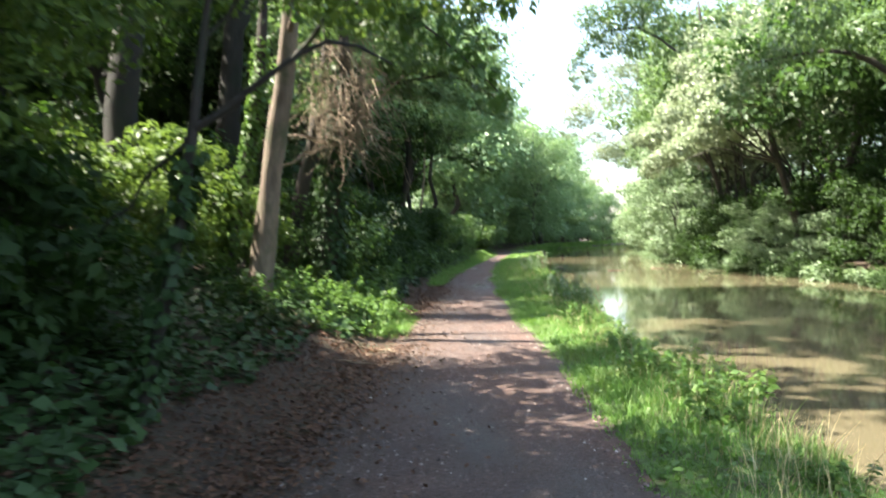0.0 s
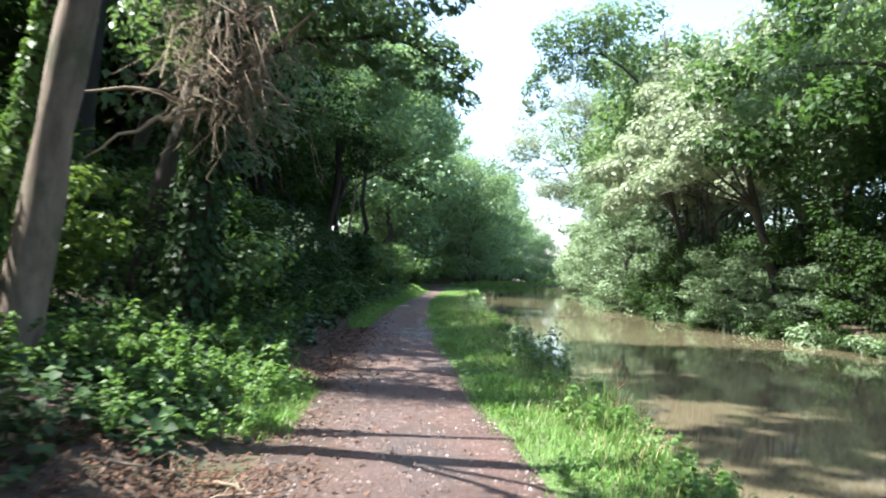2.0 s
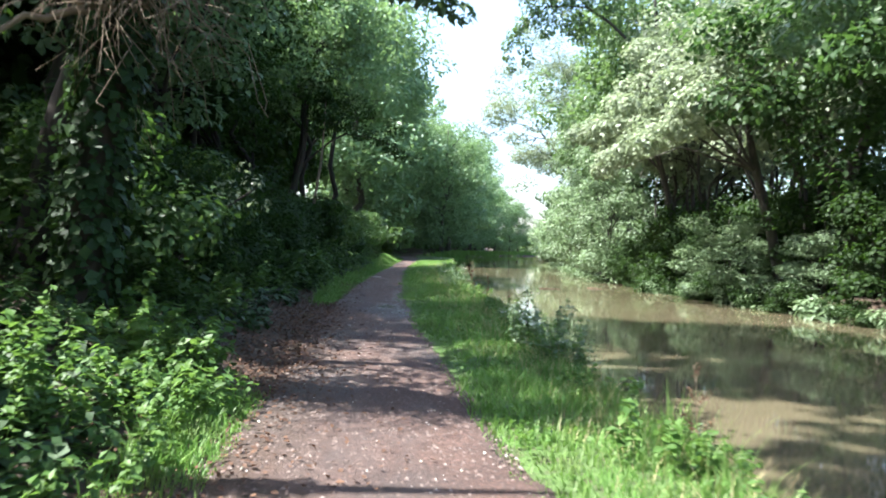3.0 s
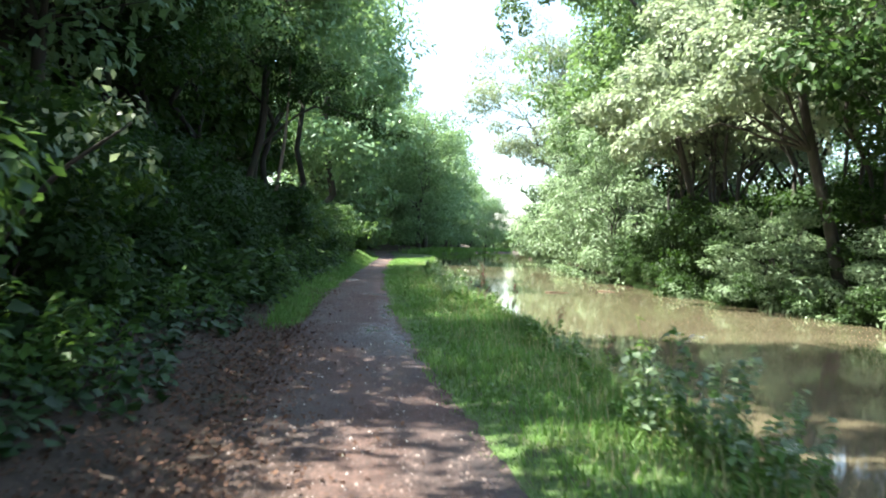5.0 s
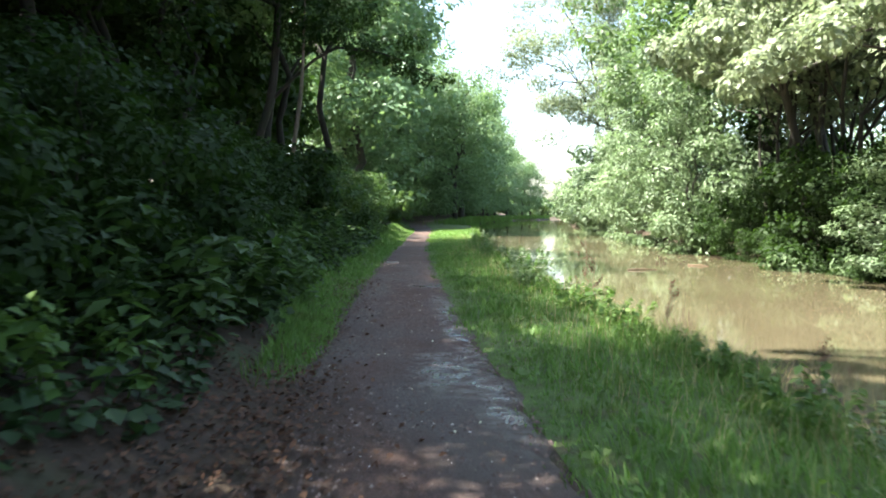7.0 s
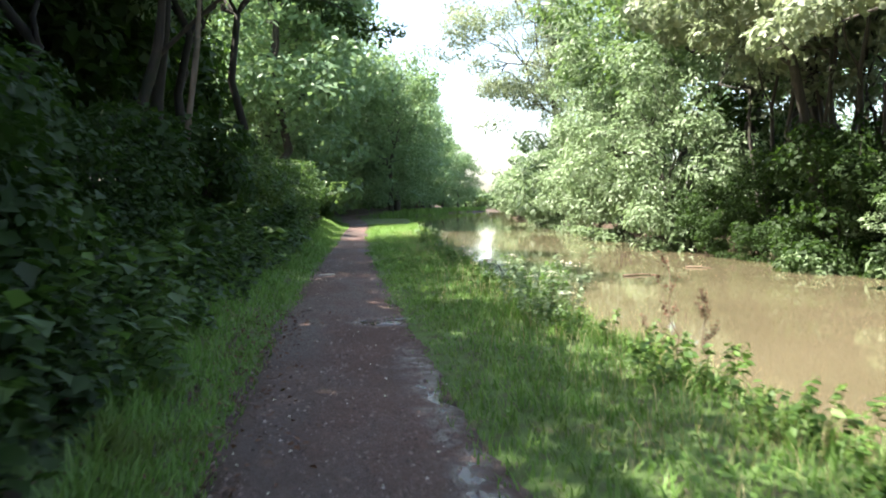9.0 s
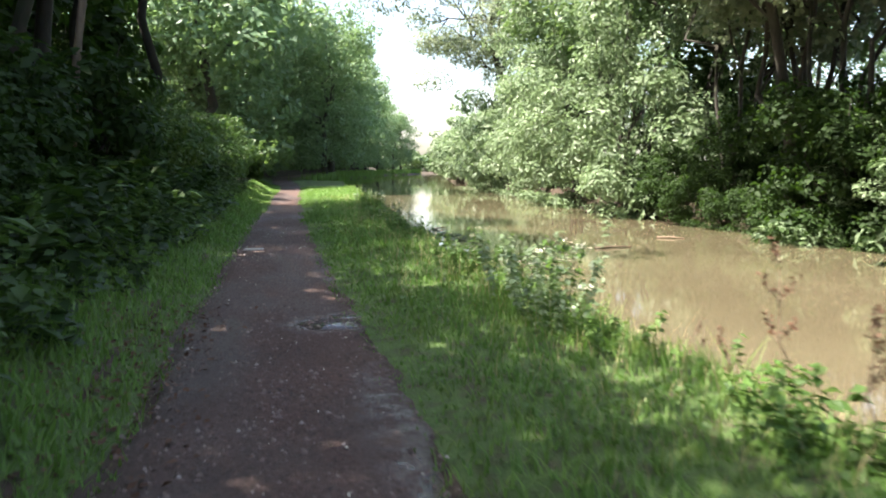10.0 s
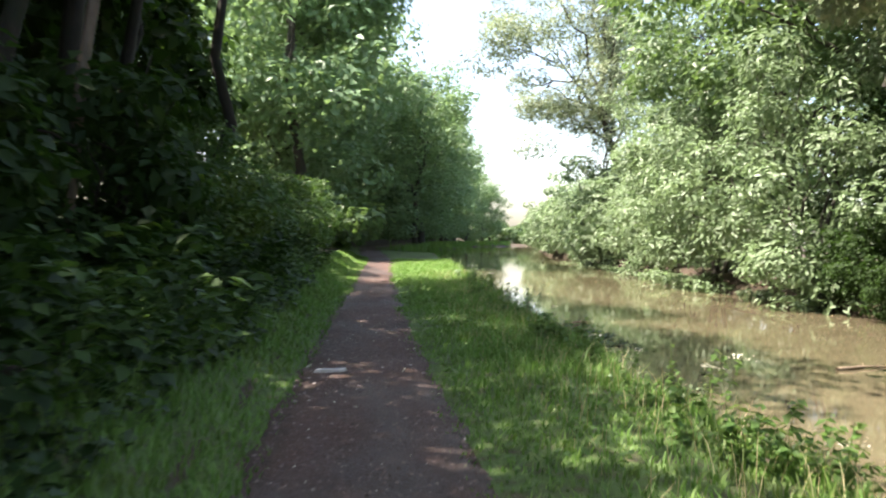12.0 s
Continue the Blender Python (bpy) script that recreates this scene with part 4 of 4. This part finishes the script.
dark_bough, way = bare_trunk("overhanging_tree", [(-2.3, 35.9, 0.9), (-2.0, 35.8, 2.6), (-1.5, 35.6, 4.2), (-1.4, 35.6, 6.4)], [0.13, 0.11, 0.09, 0.04], M_BARK, "woodland tree reaching a dark bough over the path")
limb(dark_bough, [(-1.6, 35.7, 3.9), (-0.2, 35.3, 5.2), (1.2, 35.1, 5.1), (2.6, 35.0, 4.4)], 0.05, 0.008, M_BARK)
foliage(dark_bough, [(-0.9, 35.5, 5.4), (-0.2, 35.3, 5.6), (0.5, 35.2, 5.3), (1.1, 35.1, 5.1), (1.6, 35.0, 4.8), (2.0, 35.0, 4.5), (2.4, 35.0, 4.35), (2.75, 35.0, 4.5), (1.8, 35.2, 5.4), (0.4, 35.6, 6.2)], [0.6, 0.55, 0.5, 0.45, 0.4, 0.32, 0.26, 0.2, 0.4, 0.7], 2600, 0.12, M_LEAF_WOOD, squash=0.7, droop=0.9)

# ---- herbs ----
def herb(name, seed, stems, height, spread, leaf_size, leaf, label, category, flower=False, dense=1.0):
    g = np.random.default_rng(seed)
    root = new(name)
    green = []
    for s in range(stems):
        a, r = g.uniform(0, 6.283), spread * g.uniform(0, 1) ** 0.6
        foot = np.array([r * math.cos(a), r * math.sin(a), -0.03])
        h = height * g.uniform(0.6, 1.15)
        tip = foot + np.array([math.cos(a) * 0.25 * h, math.sin(a) * 0.25 * h, h])
        way = curve_points(g, foot, tip, 6, 0.05)
        part("stem", tube_data(way, np.linspace(0.006, 0.002, 6), 3), leaf, root)
        n = int((7 + h * 22) * dense)
        u = g.uniform(0.15, 1.0, n)
        i = np.minimum((u * 5).astype(int), 4)
        P = way[i] + (way[i + 1] - way[i]) * (u * 5 - i)[:, None]
        d = unit(g.normal(size=(n, 3)) * np.array([1, 1, 0.15]))
        P = P + d * leaf_size * 0.6 * dense * (1.15 - u * 0.6)[:, None]
        N = unit(np.array([0, 0, 1.0]) + d * 0.45 + g.normal(size=(n, 3)) * 0.2)
        green.append(leaf_data(g, P, N, leaf_size, 0.6, 0.3))
        if flower and s % 3 == 0:
            C = tip + np.array([0, 0, 0.03])
            Q = C + g.normal(size=(30, 3)) * np.array([0.05, 0.05, 0.012])
            tagged(part("flower_head", leaf_data(g, Q, unit(np.array([0, 0, 1.0]) + g.normal(size=(30, 3)) * 0.2), 0.024, 0.9, 0.1), M_FLOWER, root, "cream flat flower head"), kind="stuff")
    tagged(part("leaves", join(green), leaf, root), kind="stuff")
    return tagged(root, label, category)


nettle = [Kind(herb("nettle_clump", 601 + i, 10, 0.55, 0.42, 0.115, M_LEAF_HERB, "leafy green nettle clump on the path verge", "nettles"), "nettles along the verges") for i in range(3)]
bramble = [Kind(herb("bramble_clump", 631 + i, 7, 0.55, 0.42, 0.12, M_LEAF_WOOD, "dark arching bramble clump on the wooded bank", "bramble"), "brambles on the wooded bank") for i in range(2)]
parsley = Kind(herb("cow_parsley", 651, 6, 0.72, 0.26, 0.07, M_LEAF_HERB, "cow parsley with cream flower heads by the water", "cow parsley", True), "cow parsley along the water")
for i in range(46):
    y = rnd.uniform(9.8, 14.2)
    nettle[i % 3].put(float(path_left(y)) - rnd.uniform(0.35, 2.0), y, rnd.uniform(0, 360), rnd.uniform(0.5, 0.6 + 0.1 * (y - 9.8)))
for i in range(42):
    y = 16 + 30 * rnd.random() ** 1.2
    nettle[i % 3].put(float(path_left(y)) - rnd.uniform(0.95, 1.6) - (0.35 if y > 23 else 0.0), y, rnd.uniform(0, 360), rnd.uniform(0.6, 1.1))
for i in range(44):
    y = rnd.uniform(3.2, 10.5)
    bramble[i % 2].put(float(path_left(y)) - rnd.uniform(1.15, 3.8), y, rnd.uniform(0, 360), rnd.uniform(0.6, 1.1))
for i in range(46):
    y = rnd.uniform(16, 40)
    bramble[i % 2].put(float(path_left(y)) - rnd.uniform(1.2, 2.2) - (0.3 if y > 23 else 0.0), y, rnd.uniform(0, 360), rnd.uniform(0.7, 1.3))
# one thicket in two leaf colours, the first shaded and the second lit
thicket = [Kind(herb("bramble_thicket", 641 + i, 4, 0.62, 0.40, 0.135, leaf, "low leafy undergrowth thicket beside the grass", "undergrowth", dense=2.4), "undergrowth beside the grass") for i, leaf in enumerate((M_LEAF_WOOD, M_LEAF_DEEP))]
for i in range(96):
    y = 21.6 + 28 * rnd.random() ** 1.1
    thicket[(i % 3 + 1) // 2].put(float(path_left(y)) - rnd.uniform(0.75 if y < 28 else 1.1, 2.5), y, rnd.uniform(0, 360), rnd.uniform(0.7, 1.4))
for i in range(26):
    y = rnd.uniform(23.2, 28.5)
    thicket[i % 2].put(float(path_left(y)) - 0.75 - 0.06 * (y - 23) - 1.4 * rnd.random() ** 1.5, y, rnd.uniform(0, 360), rnd.uniform(0.6, 1.1))
for i in range(10):
    thicket[1].put(-rnd.uniform(1.35, 2.2), rnd.uniform(14.4, 16.8), rnd.uniform(0, 360), rnd.uniform(0.5, 0.8))
for i in range(104):
    y = 3.5 + 42 * rnd.random() ** 1.15
    nettle[i % 3].put(float(near_bank(y)) - rnd.uniform(0.02, 0.5), y, rnd.uniform(0, 360), rnd.uniform(0.32, 0.72))
meadow = [Kind(herb("meadowsweet", 671 + i, 17, 0.78, 0.40, 0.085, M_LEAF_WILLOW, "tall pale waterside herb clump on the bank", "herb"), "tall herbs along the water") for i in range(2)]
for i, (x, y, s) in enumerate(((3.35, 28.7, 0.95), (3.55, 29.5, 0.8), (3.15, 28.0, 0.6), (2.62, 16.3, 0.9), (2.72, 15.5, 0.75), (3.95, 31.6, 0.7), (4.1, 33.4, 0.65), (3.6, 26.4, 0.5), (4.9, 40.0, 0.8), (6.1, 48.5, 1.0), (2.5, 12.2, 0.4), (3.0, 19.8, 0.45))):
    meadow[i % 2].put(x, y, rnd.uniform(0, 360), s)
for x, y, s in ((2.62, 16.3, 1.1), (2.75, 15.5, 0.9), (3.35, 28.7, 0.95), (3.5, 29.3, 0.9), (3.3, 28.0, 0.8), (3.9, 30.8, 1.0), (3.7, 26.2, 0.7), (4.0, 32.6, 0.9), (4.2, 34.5, 0.8), (4.6, 38.0, 0.8), (2.7, 18.0, 0.7), (5.2, 44.0, 0.9)):
    parsley.put(x, y, rnd.uniform(0, 360), s)
for kind in (*wood, *edge, *canopy, *deep, grove, *tall, high, fine, fresh, *shrub, hedge, lime, *willow, thin, bank_bush, waterside, weeping, alder, ash, sycamore, feather, *nettle, *bramble, *thicket, parsley, *meadow):
    kind.settle()

# ---- grass, litter, ivy carpet, gravel ----
def blades(rng, x, y, height, width, lean=0.45):
    n = len(x)
    a = rng.uniform(0, 6.283, n)
    d = np.stack([np.cos(a), np.sin(a), np.zeros(n)], 1)
    side = np.stack([-np.sin(a), np.cos(a), np.zeros(n)], 1) * (width * rng.uniform(0.6, 1.3, n))[:, None]
    h = height * rng.uniform(0.5, 1.25, n)
    foot = np.stack([x, y, ground_z(x, y) - 0.01], 1)
    l = (h * lean * rng.uniform(0.1, 1.3, n))[:, None]
    mid = foot + d * l * 0.35 + np.array([0, 0, 1.0]) * (h * 0.6)[:, None]
    tip = foot + d * l + np.array([0, 0, 1.0]) * h[:, None]
    V = np.stack([foot - side, foot + side, mid - side * 0.7, mid + side * 0.7, tip], 1).reshape(-1, 3)
    k = np.arange(n) * 5
    F = np.concatenate([np.stack([k, k + 1, k + 3], 1), np.stack([k, k + 3, k + 2], 1), np.stack([k + 2, k + 3, k + 4], 1)])
    return V, F


def spread_y(rng, n, a, b, power):
    return a + (b - a) * rng.uniform(0, 1, n) ** power


n = 98000
y = spread_y(rng, n, 2.5, 62.0, 1.22)
lo, hi = path_right(y) - 0.10, near_bank(y) + 0.05
u = rng.uniform(0, 1, n)
x = lo + (hi - lo) * u
h = 0.05 + 0.05 * smooth(u / 0.3) + 0.10 * smooth((u - 0.62) / 0.38) + 0.06 * lumps(x, y, 0.8)
far = 1 + np.clip(y - 26, 0, 40) / 20
keep = rng.uniform(0, 1, n) < 0.35 + 0.65 * smooth(u / 0.12) * (0.72 + 0.28 * lumps(x, y, 1.3))
tagged(new("grass", mesh_of("grass", *blades(rng, x[keep], y[keep], np.maximum(h, 0.035)[keep], 0.0065 * far[keep], 0.95), M_GRASS)), "bright green grass strip between path and water", "grass", kind="stuff")

n = 5200
y = spread_y(rng, n, 3.0, 50.0, 1.3)
u = rng.uniform(0.1, 1, n) ** 0.6
x = path_right(y) + (near_bank(y) - path_right(y)) * u
tagged(new("dry_grass", mesh_of("dry_grass", *blades(rng, x, y, 0.08 + 0.24 * u, np.full(n, 0.0025), 0.8), M_STRAW)), "dry straw-coloured grass stalks among the green", "grass", kind="stuff")

n = 9500
y = spread_y(rng, n, 2.5, 60.0, 1.35)
x = near_bank(y) - np.abs(rng.normal(0, 1, n)) * 0.22 + 0.06
far = 1 + np.clip(y - 22, 0, 40) / 20
clump = smooth((lumps(x * 0.5, y, 0.9) + 0.5) / 1.2)
tagged(new("long_grass", mesh_of("long_grass", *blades(rng, x, y, 0.14 + 0.26 * clump, 0.004 * far, 0.7), M_GRASS)), "long uncut grass fringing the water", "grass", kind="stuff")

n = 7000
y = spread_y(rng, n, 78.0, 150.0, 1.2)
x = near_bank(y) - np.abs(rng.normal(0, 1, n)) * 1.1 + 0.15
tagged(new("reeds", mesh_of("reeds", *blades(rng, x, y, np.full(n, 0.55), np.full(n, 0.035), 0.4), M_GRASS)), "pale green reeds lining the distant bank", "reeds", kind="stuff")

n = 8000
y = spread_y(rng, n, 3.0, 46.0, 1.3)
u = rng.uniform(0.05, 1.0, n)
x = path_right(y) + (near_bank(y) - path_right(y)) * u
spot = lumps(x, y, 1.9) > 0.1
P = np.stack([x, y, ground_z(x, y) + 0.02 + rng.uniform(0.0, 0.09, n)], 1)[spot]
N = unit(np.array([0, 0, 1.0]) + rng.normal(size=(len(P), 3)) * 0.35)
tagged(new("clover", mesh_of("clover", *leaf_data(rng, P, N, 0.055, 0.75, 0.1), M_LEAF_HERB)), "low clover and plantain leaves in the grass", "clover", kind="stuff")

n = 64000
y = spread_y(rng, n, 10.0, 66.0, 1.2)
u = rng.uniform(0, 1, n) ** 0.8
x = path_left(y) + 0.04 - u * (0.50 + 0.75 * smooth((y - 23) / 6))
bare = np.maximum(smooth((y - 21.5) / 2.5), smooth((13.8 - y) / 1.0) * smooth((y - 10.5) / 1.0))
keep = rng.uniform(0, 1, n) < bare * (0.6 + 0.4 * lumps(x, y, 1.1))
far = 1 + np.clip(y - 22, 0, 40) / 20
tagged(new("grass", mesh_of("grass", *blades(rng, x[keep], y[keep], 0.06 + 0.12 * u[keep], 0.0062 * far[keep], 0.9), M_GRASS)), "green grass verge at the foot of the wood", "grass", kind="stuff")

n = 27000
y = spread_y(rng, n, 2.5, 44.0, 1.35)
x = path_left(y) - 0.55 - np.abs(rng.normal(0, 1, n)) * 2.3
side = path_left(y) - x
grown = (y > 21.5) & (side > 1.25) | (y > 9.5) & (y < 13.5) | (side > np.where(y < 9.5, 0.85, 0.65) + 0.3 * lumps(x, y, 1.2))
x, y = x[grown], y[grown]
n = len(x)
P = np.stack([x, y, ground_z(x, y) + rng.uniform(0.01, 0.26, n) ** 1.3], 1)
N = unit(np.array([0.2, 0, 1.0]) + rng.normal(size=(n, 3)) * 0.35)
tagged(new("ivy_carpet", mesh_of("ivy_carpet", *leaf_data(rng, P, N, 0.105, 0.85, 0.2), M_LEAF_IVY)), "dark ivy carpet over the wooded bank", "ivy", kind="stuff")

n = 21500
y = np.concatenate([spread_y(rng, 7000, 2.5, 30.0, 1.2), rng.uniform(2.5, 21.0, 1200), rng.uniform(2.5, 9.8, 8800), rng.uniform(13.0, 22.5, 4500)])
x = path_left(y) + 0.15 - np.abs(rng.normal(0, 1, n)) * np.where(y < 9.8, 0.95, 0.75) + rng.normal(0, 0.18, n)
x[7000:8200] = path_left(y[7000:8200]) + 0.35 + rng.normal(0, 0.45, 1200)
P = np.stack([x, y, np.maximum(ground_z(x, y), np.where(x > path_left(y), 0.014, -1)) + rng.uniform(0.012, 0.04, n)], 1)
N = unit(np.array([0, 0, 1.0]) + rng.normal(size=(n, 3)) * 0.3)
tagged(new("leaf_litter", mesh_of("leaf_litter", *leaf_data(rng, P, N, 0.045, 0.62, 0.0, 0.1), M_LITTER)), "brown dead leaves scattered along the path edge", "leaf litter", kind="stuff")


def chips(rng, x, y, z, size):
    """Small angular stones bedded in the path: low four-sided points."""
    n = len(x)
    base = np.array([(1, 0, -0.3), (0, 1, -0.3), (-1, 0, -0.3), (0, -1, -0.3), (0.1, 0, 0.55)], float)
    V = base[None] * size[:, None, None] * rng.uniform(0.55, 1.3, (n, 5, 1))
    a = rng.uniform(0, 6.283, n)
    c, s = np.cos(a)[:, None], np.sin(a)[:, None]
    V = np.stack([V[..., 0] * c - V[..., 1] * s, V[..., 0] * s + V[..., 1] * c, V[..., 2]], 2) + np.stack([x, y, z], 1)[:, None]
    f = np.array([(0, 1, 4), (1, 2, 4), (2, 3, 4), (3, 0, 4)])
    return V.reshape(-1, 3), (f[None] + (np.arange(n) * 5)[:, None, None]).reshape(-1, 3)


n = 21000
y = spread_y(rng, n, 2.2, 42.0, 1.15)
u = rng.uniform(0.0, 1, n)
x = path_left(y) - 0.05 + (path_right(y) - path_left(y) + 0.08) * u
tagged(new("gravel", mesh_of("gravel", *chips(rng, x, y, np.full(n, 0.024), 0.007 + 0.016 * rng.uniform(0, 1, n) ** 2.5), M_STONE)), "loose gravel chips trodden into the towpath", "gravel", kind="stuff")

n = 130
y = spread_y(rng, n, 9.0, 44.0, 1.0)
x = path_left(y) + (path_right(y) - path_left(y)) * rng.uniform(0.0, 1.0, n)
P = np.stack([x, y, np.full(n, 0.034)], 1)
tagged(new("fallen_petals", mesh_of("fallen_petals", *leaf_data(rng, P, unit(np.array([0, 0, 1.0]) + rng.normal(size=(n, 3)) * 0.25), 0.024, 0.7, 0.0, 0.15), M_FLOWER)), "pale fallen petals and leaf scraps on the towpath", "petals", kind="stuff")


# ---- puddles, sticks and the odd stone ----
def puddle(x, y, rx, ry, seed):
    g = np.random.default_rng(seed)
    a = np.linspace(0, 6.283, 40, endpoint=False)
    r = 1 + 0.12 * np.sin(2 * a + g.uniform(0, 6)) + 0.09 * np.sin(5 * a + g.uniform(0, 6)) + 0.05 * np.sin(9 * a + g.uniform(0, 6))
    rim = np.stack([rx * r * np.cos(a), ry * r * np.sin(a), np.full(40, -0.008)], 1)
    inner = rim * np.array([0.96, 0.96, 0])
    V = np.concatenate([rim, inner, [[0, 0, 0]]])
    F = []
    for i in range(40):
        j = (i + 1) % 40
        F += [(i, j, 40 + j), (i, 40 + j, 40 + i), (40 + i, 40 + j, 80)]
    ob = new("puddle", mesh_of("puddle", V, np.array(F), M_PUDDLE))
    ob.location = (x, y, 0.014)
    return tagged(ob, "shallow puddle of rainwater reflecting the sky", "puddle", "puddles on the towpath")


for i, (x, y, rx, ry) in enumerate(PUDDLES):
    puddle(x, y, rx * 1.05, ry * 1.05, i + 1)


def stick(name, pts, r, label, forks=()):
    root = new(name)
    root.location = pts[0]
    way = np.array(pts) - np.array(pts[0])
    u, fine = np.linspace(0, 1, len(way)), np.linspace(0, 1, 8)
    way = np.stack([np.interp(fine, u, way[:, i]) for i in range(3)], 1)
    way[1:-1] += rng.normal(size=(6, 3)) * np.array([0.012, 0.012, 0.003])
    part("stem", tube_data(way, np.linspace(r, r * 0.35, 8), 6, rng), M_TWIG, root, flat=False)
    for i, d in forks:
        part("twig", tube_data(curve_points(rng, way[i], way[i] + np.array(d), 5, 0.06), np.linspace(r * 0.5, r * 0.15, 5), 5), M_TWIG, root, flat=False)
    return tagged(root, label, "stick", "fallen sticks")


for x, y, dx, dy in ((-0.95, 9.0, 0.5, 0.25), (-1.2, 8.4, 0.65, -0.1), (-0.9, 9.5, 0.35, -0.3), (-1.5, 9.2, 0.6, 0.3), (-0.7, 8.2, 0.3, 0.35), (-2.3, 6.8, 0.35, -0.5)):
    z = float(ground_z(x, y))
    stick("fallen_stick", [(x, y, z + 0.02), (x + dx * 0.5, y + dy * 0.5, float(ground_z(x + dx * 0.5, y + dy * 0.5)) + 0.05), (x + dx, y + dy, float(ground_z(x + dx, y + dy)) + 0.03)], 0.012, "dry brown fallen stick on the leaf litter", ((3, (0.1, 0.12, 0.05)), (5, (-0.05, 0.12, 0.04))))

slab = bmesh.new()
bmesh.ops.create_cube(slab, size=1.0)
bmesh.ops.scale(slab, vec=(0.28, 0.11, 0.035), verts=slab.verts)
bmesh.ops.bevel(slab, geom=slab.edges[:], offset=0.012, segments=2, affect="EDGES")
for vert in slab.verts:
    vert.co.x += 0.02 * math.sin(vert.co.y * 40)
me = bpy.data.meshes.new("flat_stone")
slab.to_mesh(me)
slab.free()
m_pale, t, p = material("pale_stone")
t.links.new(ramp(t, place_noise(t, 18.0, 4.0), [(0.3, (0.40, 0.37, 0.33)), (0.7, (0.58, 0.55, 0.50))]), p.inputs["Base Color"])
p.inputs["Roughness"].default_value = 0.8
me.materials.append(m_pale)
stone = new("flat_stone", me)
stone.matrix_world = pose(1.37, 34.2, 0.028, 0, 0, 8)
tagged(stone, "pale flat stone bedded in the towpath", "stone")


# ---- on and by the water ----
for x, y, turn, length in ((7.7, 35.7, 12, 0.9), (10.2, 37.5, -20, 0.6), (5.9, 40.2, 35, 0.5)):
    c, s = math.cos(radians(turn)) * length, math.sin(radians(turn)) * length
    stick("floating_stick", [(x, y, WATER_Z + 0.015), (x + c * 0.5, y + s * 0.5, WATER_Z + 0.03), (x + c, y + s, WATER_Z + 0.01)], 0.03, "pale dead stick floating on the canal", ((4, (0.08, 0.1, 0.03)),))

P = np.stack([rng.normal(5.55, 0.32, 260), rng.normal(38.6, 0.9, 260), np.full(260, WATER_Z + 0.012)], 1)
tagged(new("water_weed", mesh_of("water_weed", *leaf_data(rng, P, unit(np.array([0, 0, 1.0]) + rng.normal(size=(260, 3)) * 0.12), 0.11, 0.7, 0.0), M_LEAF_IVY)), "dark floating water weed near the bank", "water weed", kind="stuff")


def dock(seed):
    g = np.random.default_rng(seed)
    root = new("dock_stalk")
    h = g.uniform(0.55, 0.8)
    way = curve_points(g, (0, 0, -0.03), (g.normal(0, 0.1), g.normal(0, 0.1), h), 7, 0.05)
    part("stem", tube_data(way, np.linspace(0.006, 0.002, 7), 4), M_TWIG, root)
    seeds = []
    for i in range(5):
        d = unit(g.normal(size=(1, 3)) * np.array([1, 1, 0.2]))[0]
        start = way[3 + i % 3]
        end = start + d * 0.12 + np.array([0, 0, 0.14])
        part("branch", tube_data(np.array([start, (start + end) / 2 + d * 0.02, end]), np.array([0.003, 0.0025, 0.001]), 3), M_TWIG, root)
        u = g.uniform(0.2, 1.0, (26, 1))
        seeds.append(leaf_data(g, start + (end - start) * u + g.normal(size=(26, 3)) * 0.011, unit(g.normal(size=(26, 3))), 0.02, 0.8, 0.2))
    tagged(part("seed_head", join(seeds), M_LITTER, root, "rusty brown seed clusters"), kind="stuff")
    return tagged(root, "brown seeding dock stalk on the canal bank", "dock plant")


docks = [Kind(dock(701 + i), "dock stalks along the water") for i in range(3)]
for i, (x, y) in enumerate(((3.45, 26.0), (3.55, 26.5), (3.3, 25.4), (3.75, 27.3), (3.9, 30.2), (4.1, 32.0), (4.0, 29.0), (2.9, 18.6), (3.1, 20.6), (2.4, 11.4), (4.4, 35.2), (3.2, 23.0))):
    docks[i % 3].put(x, y, rnd.uniform(0, 360), rnd.uniform(0.8, 1.2))
for kind in docks:
    kind.settle()
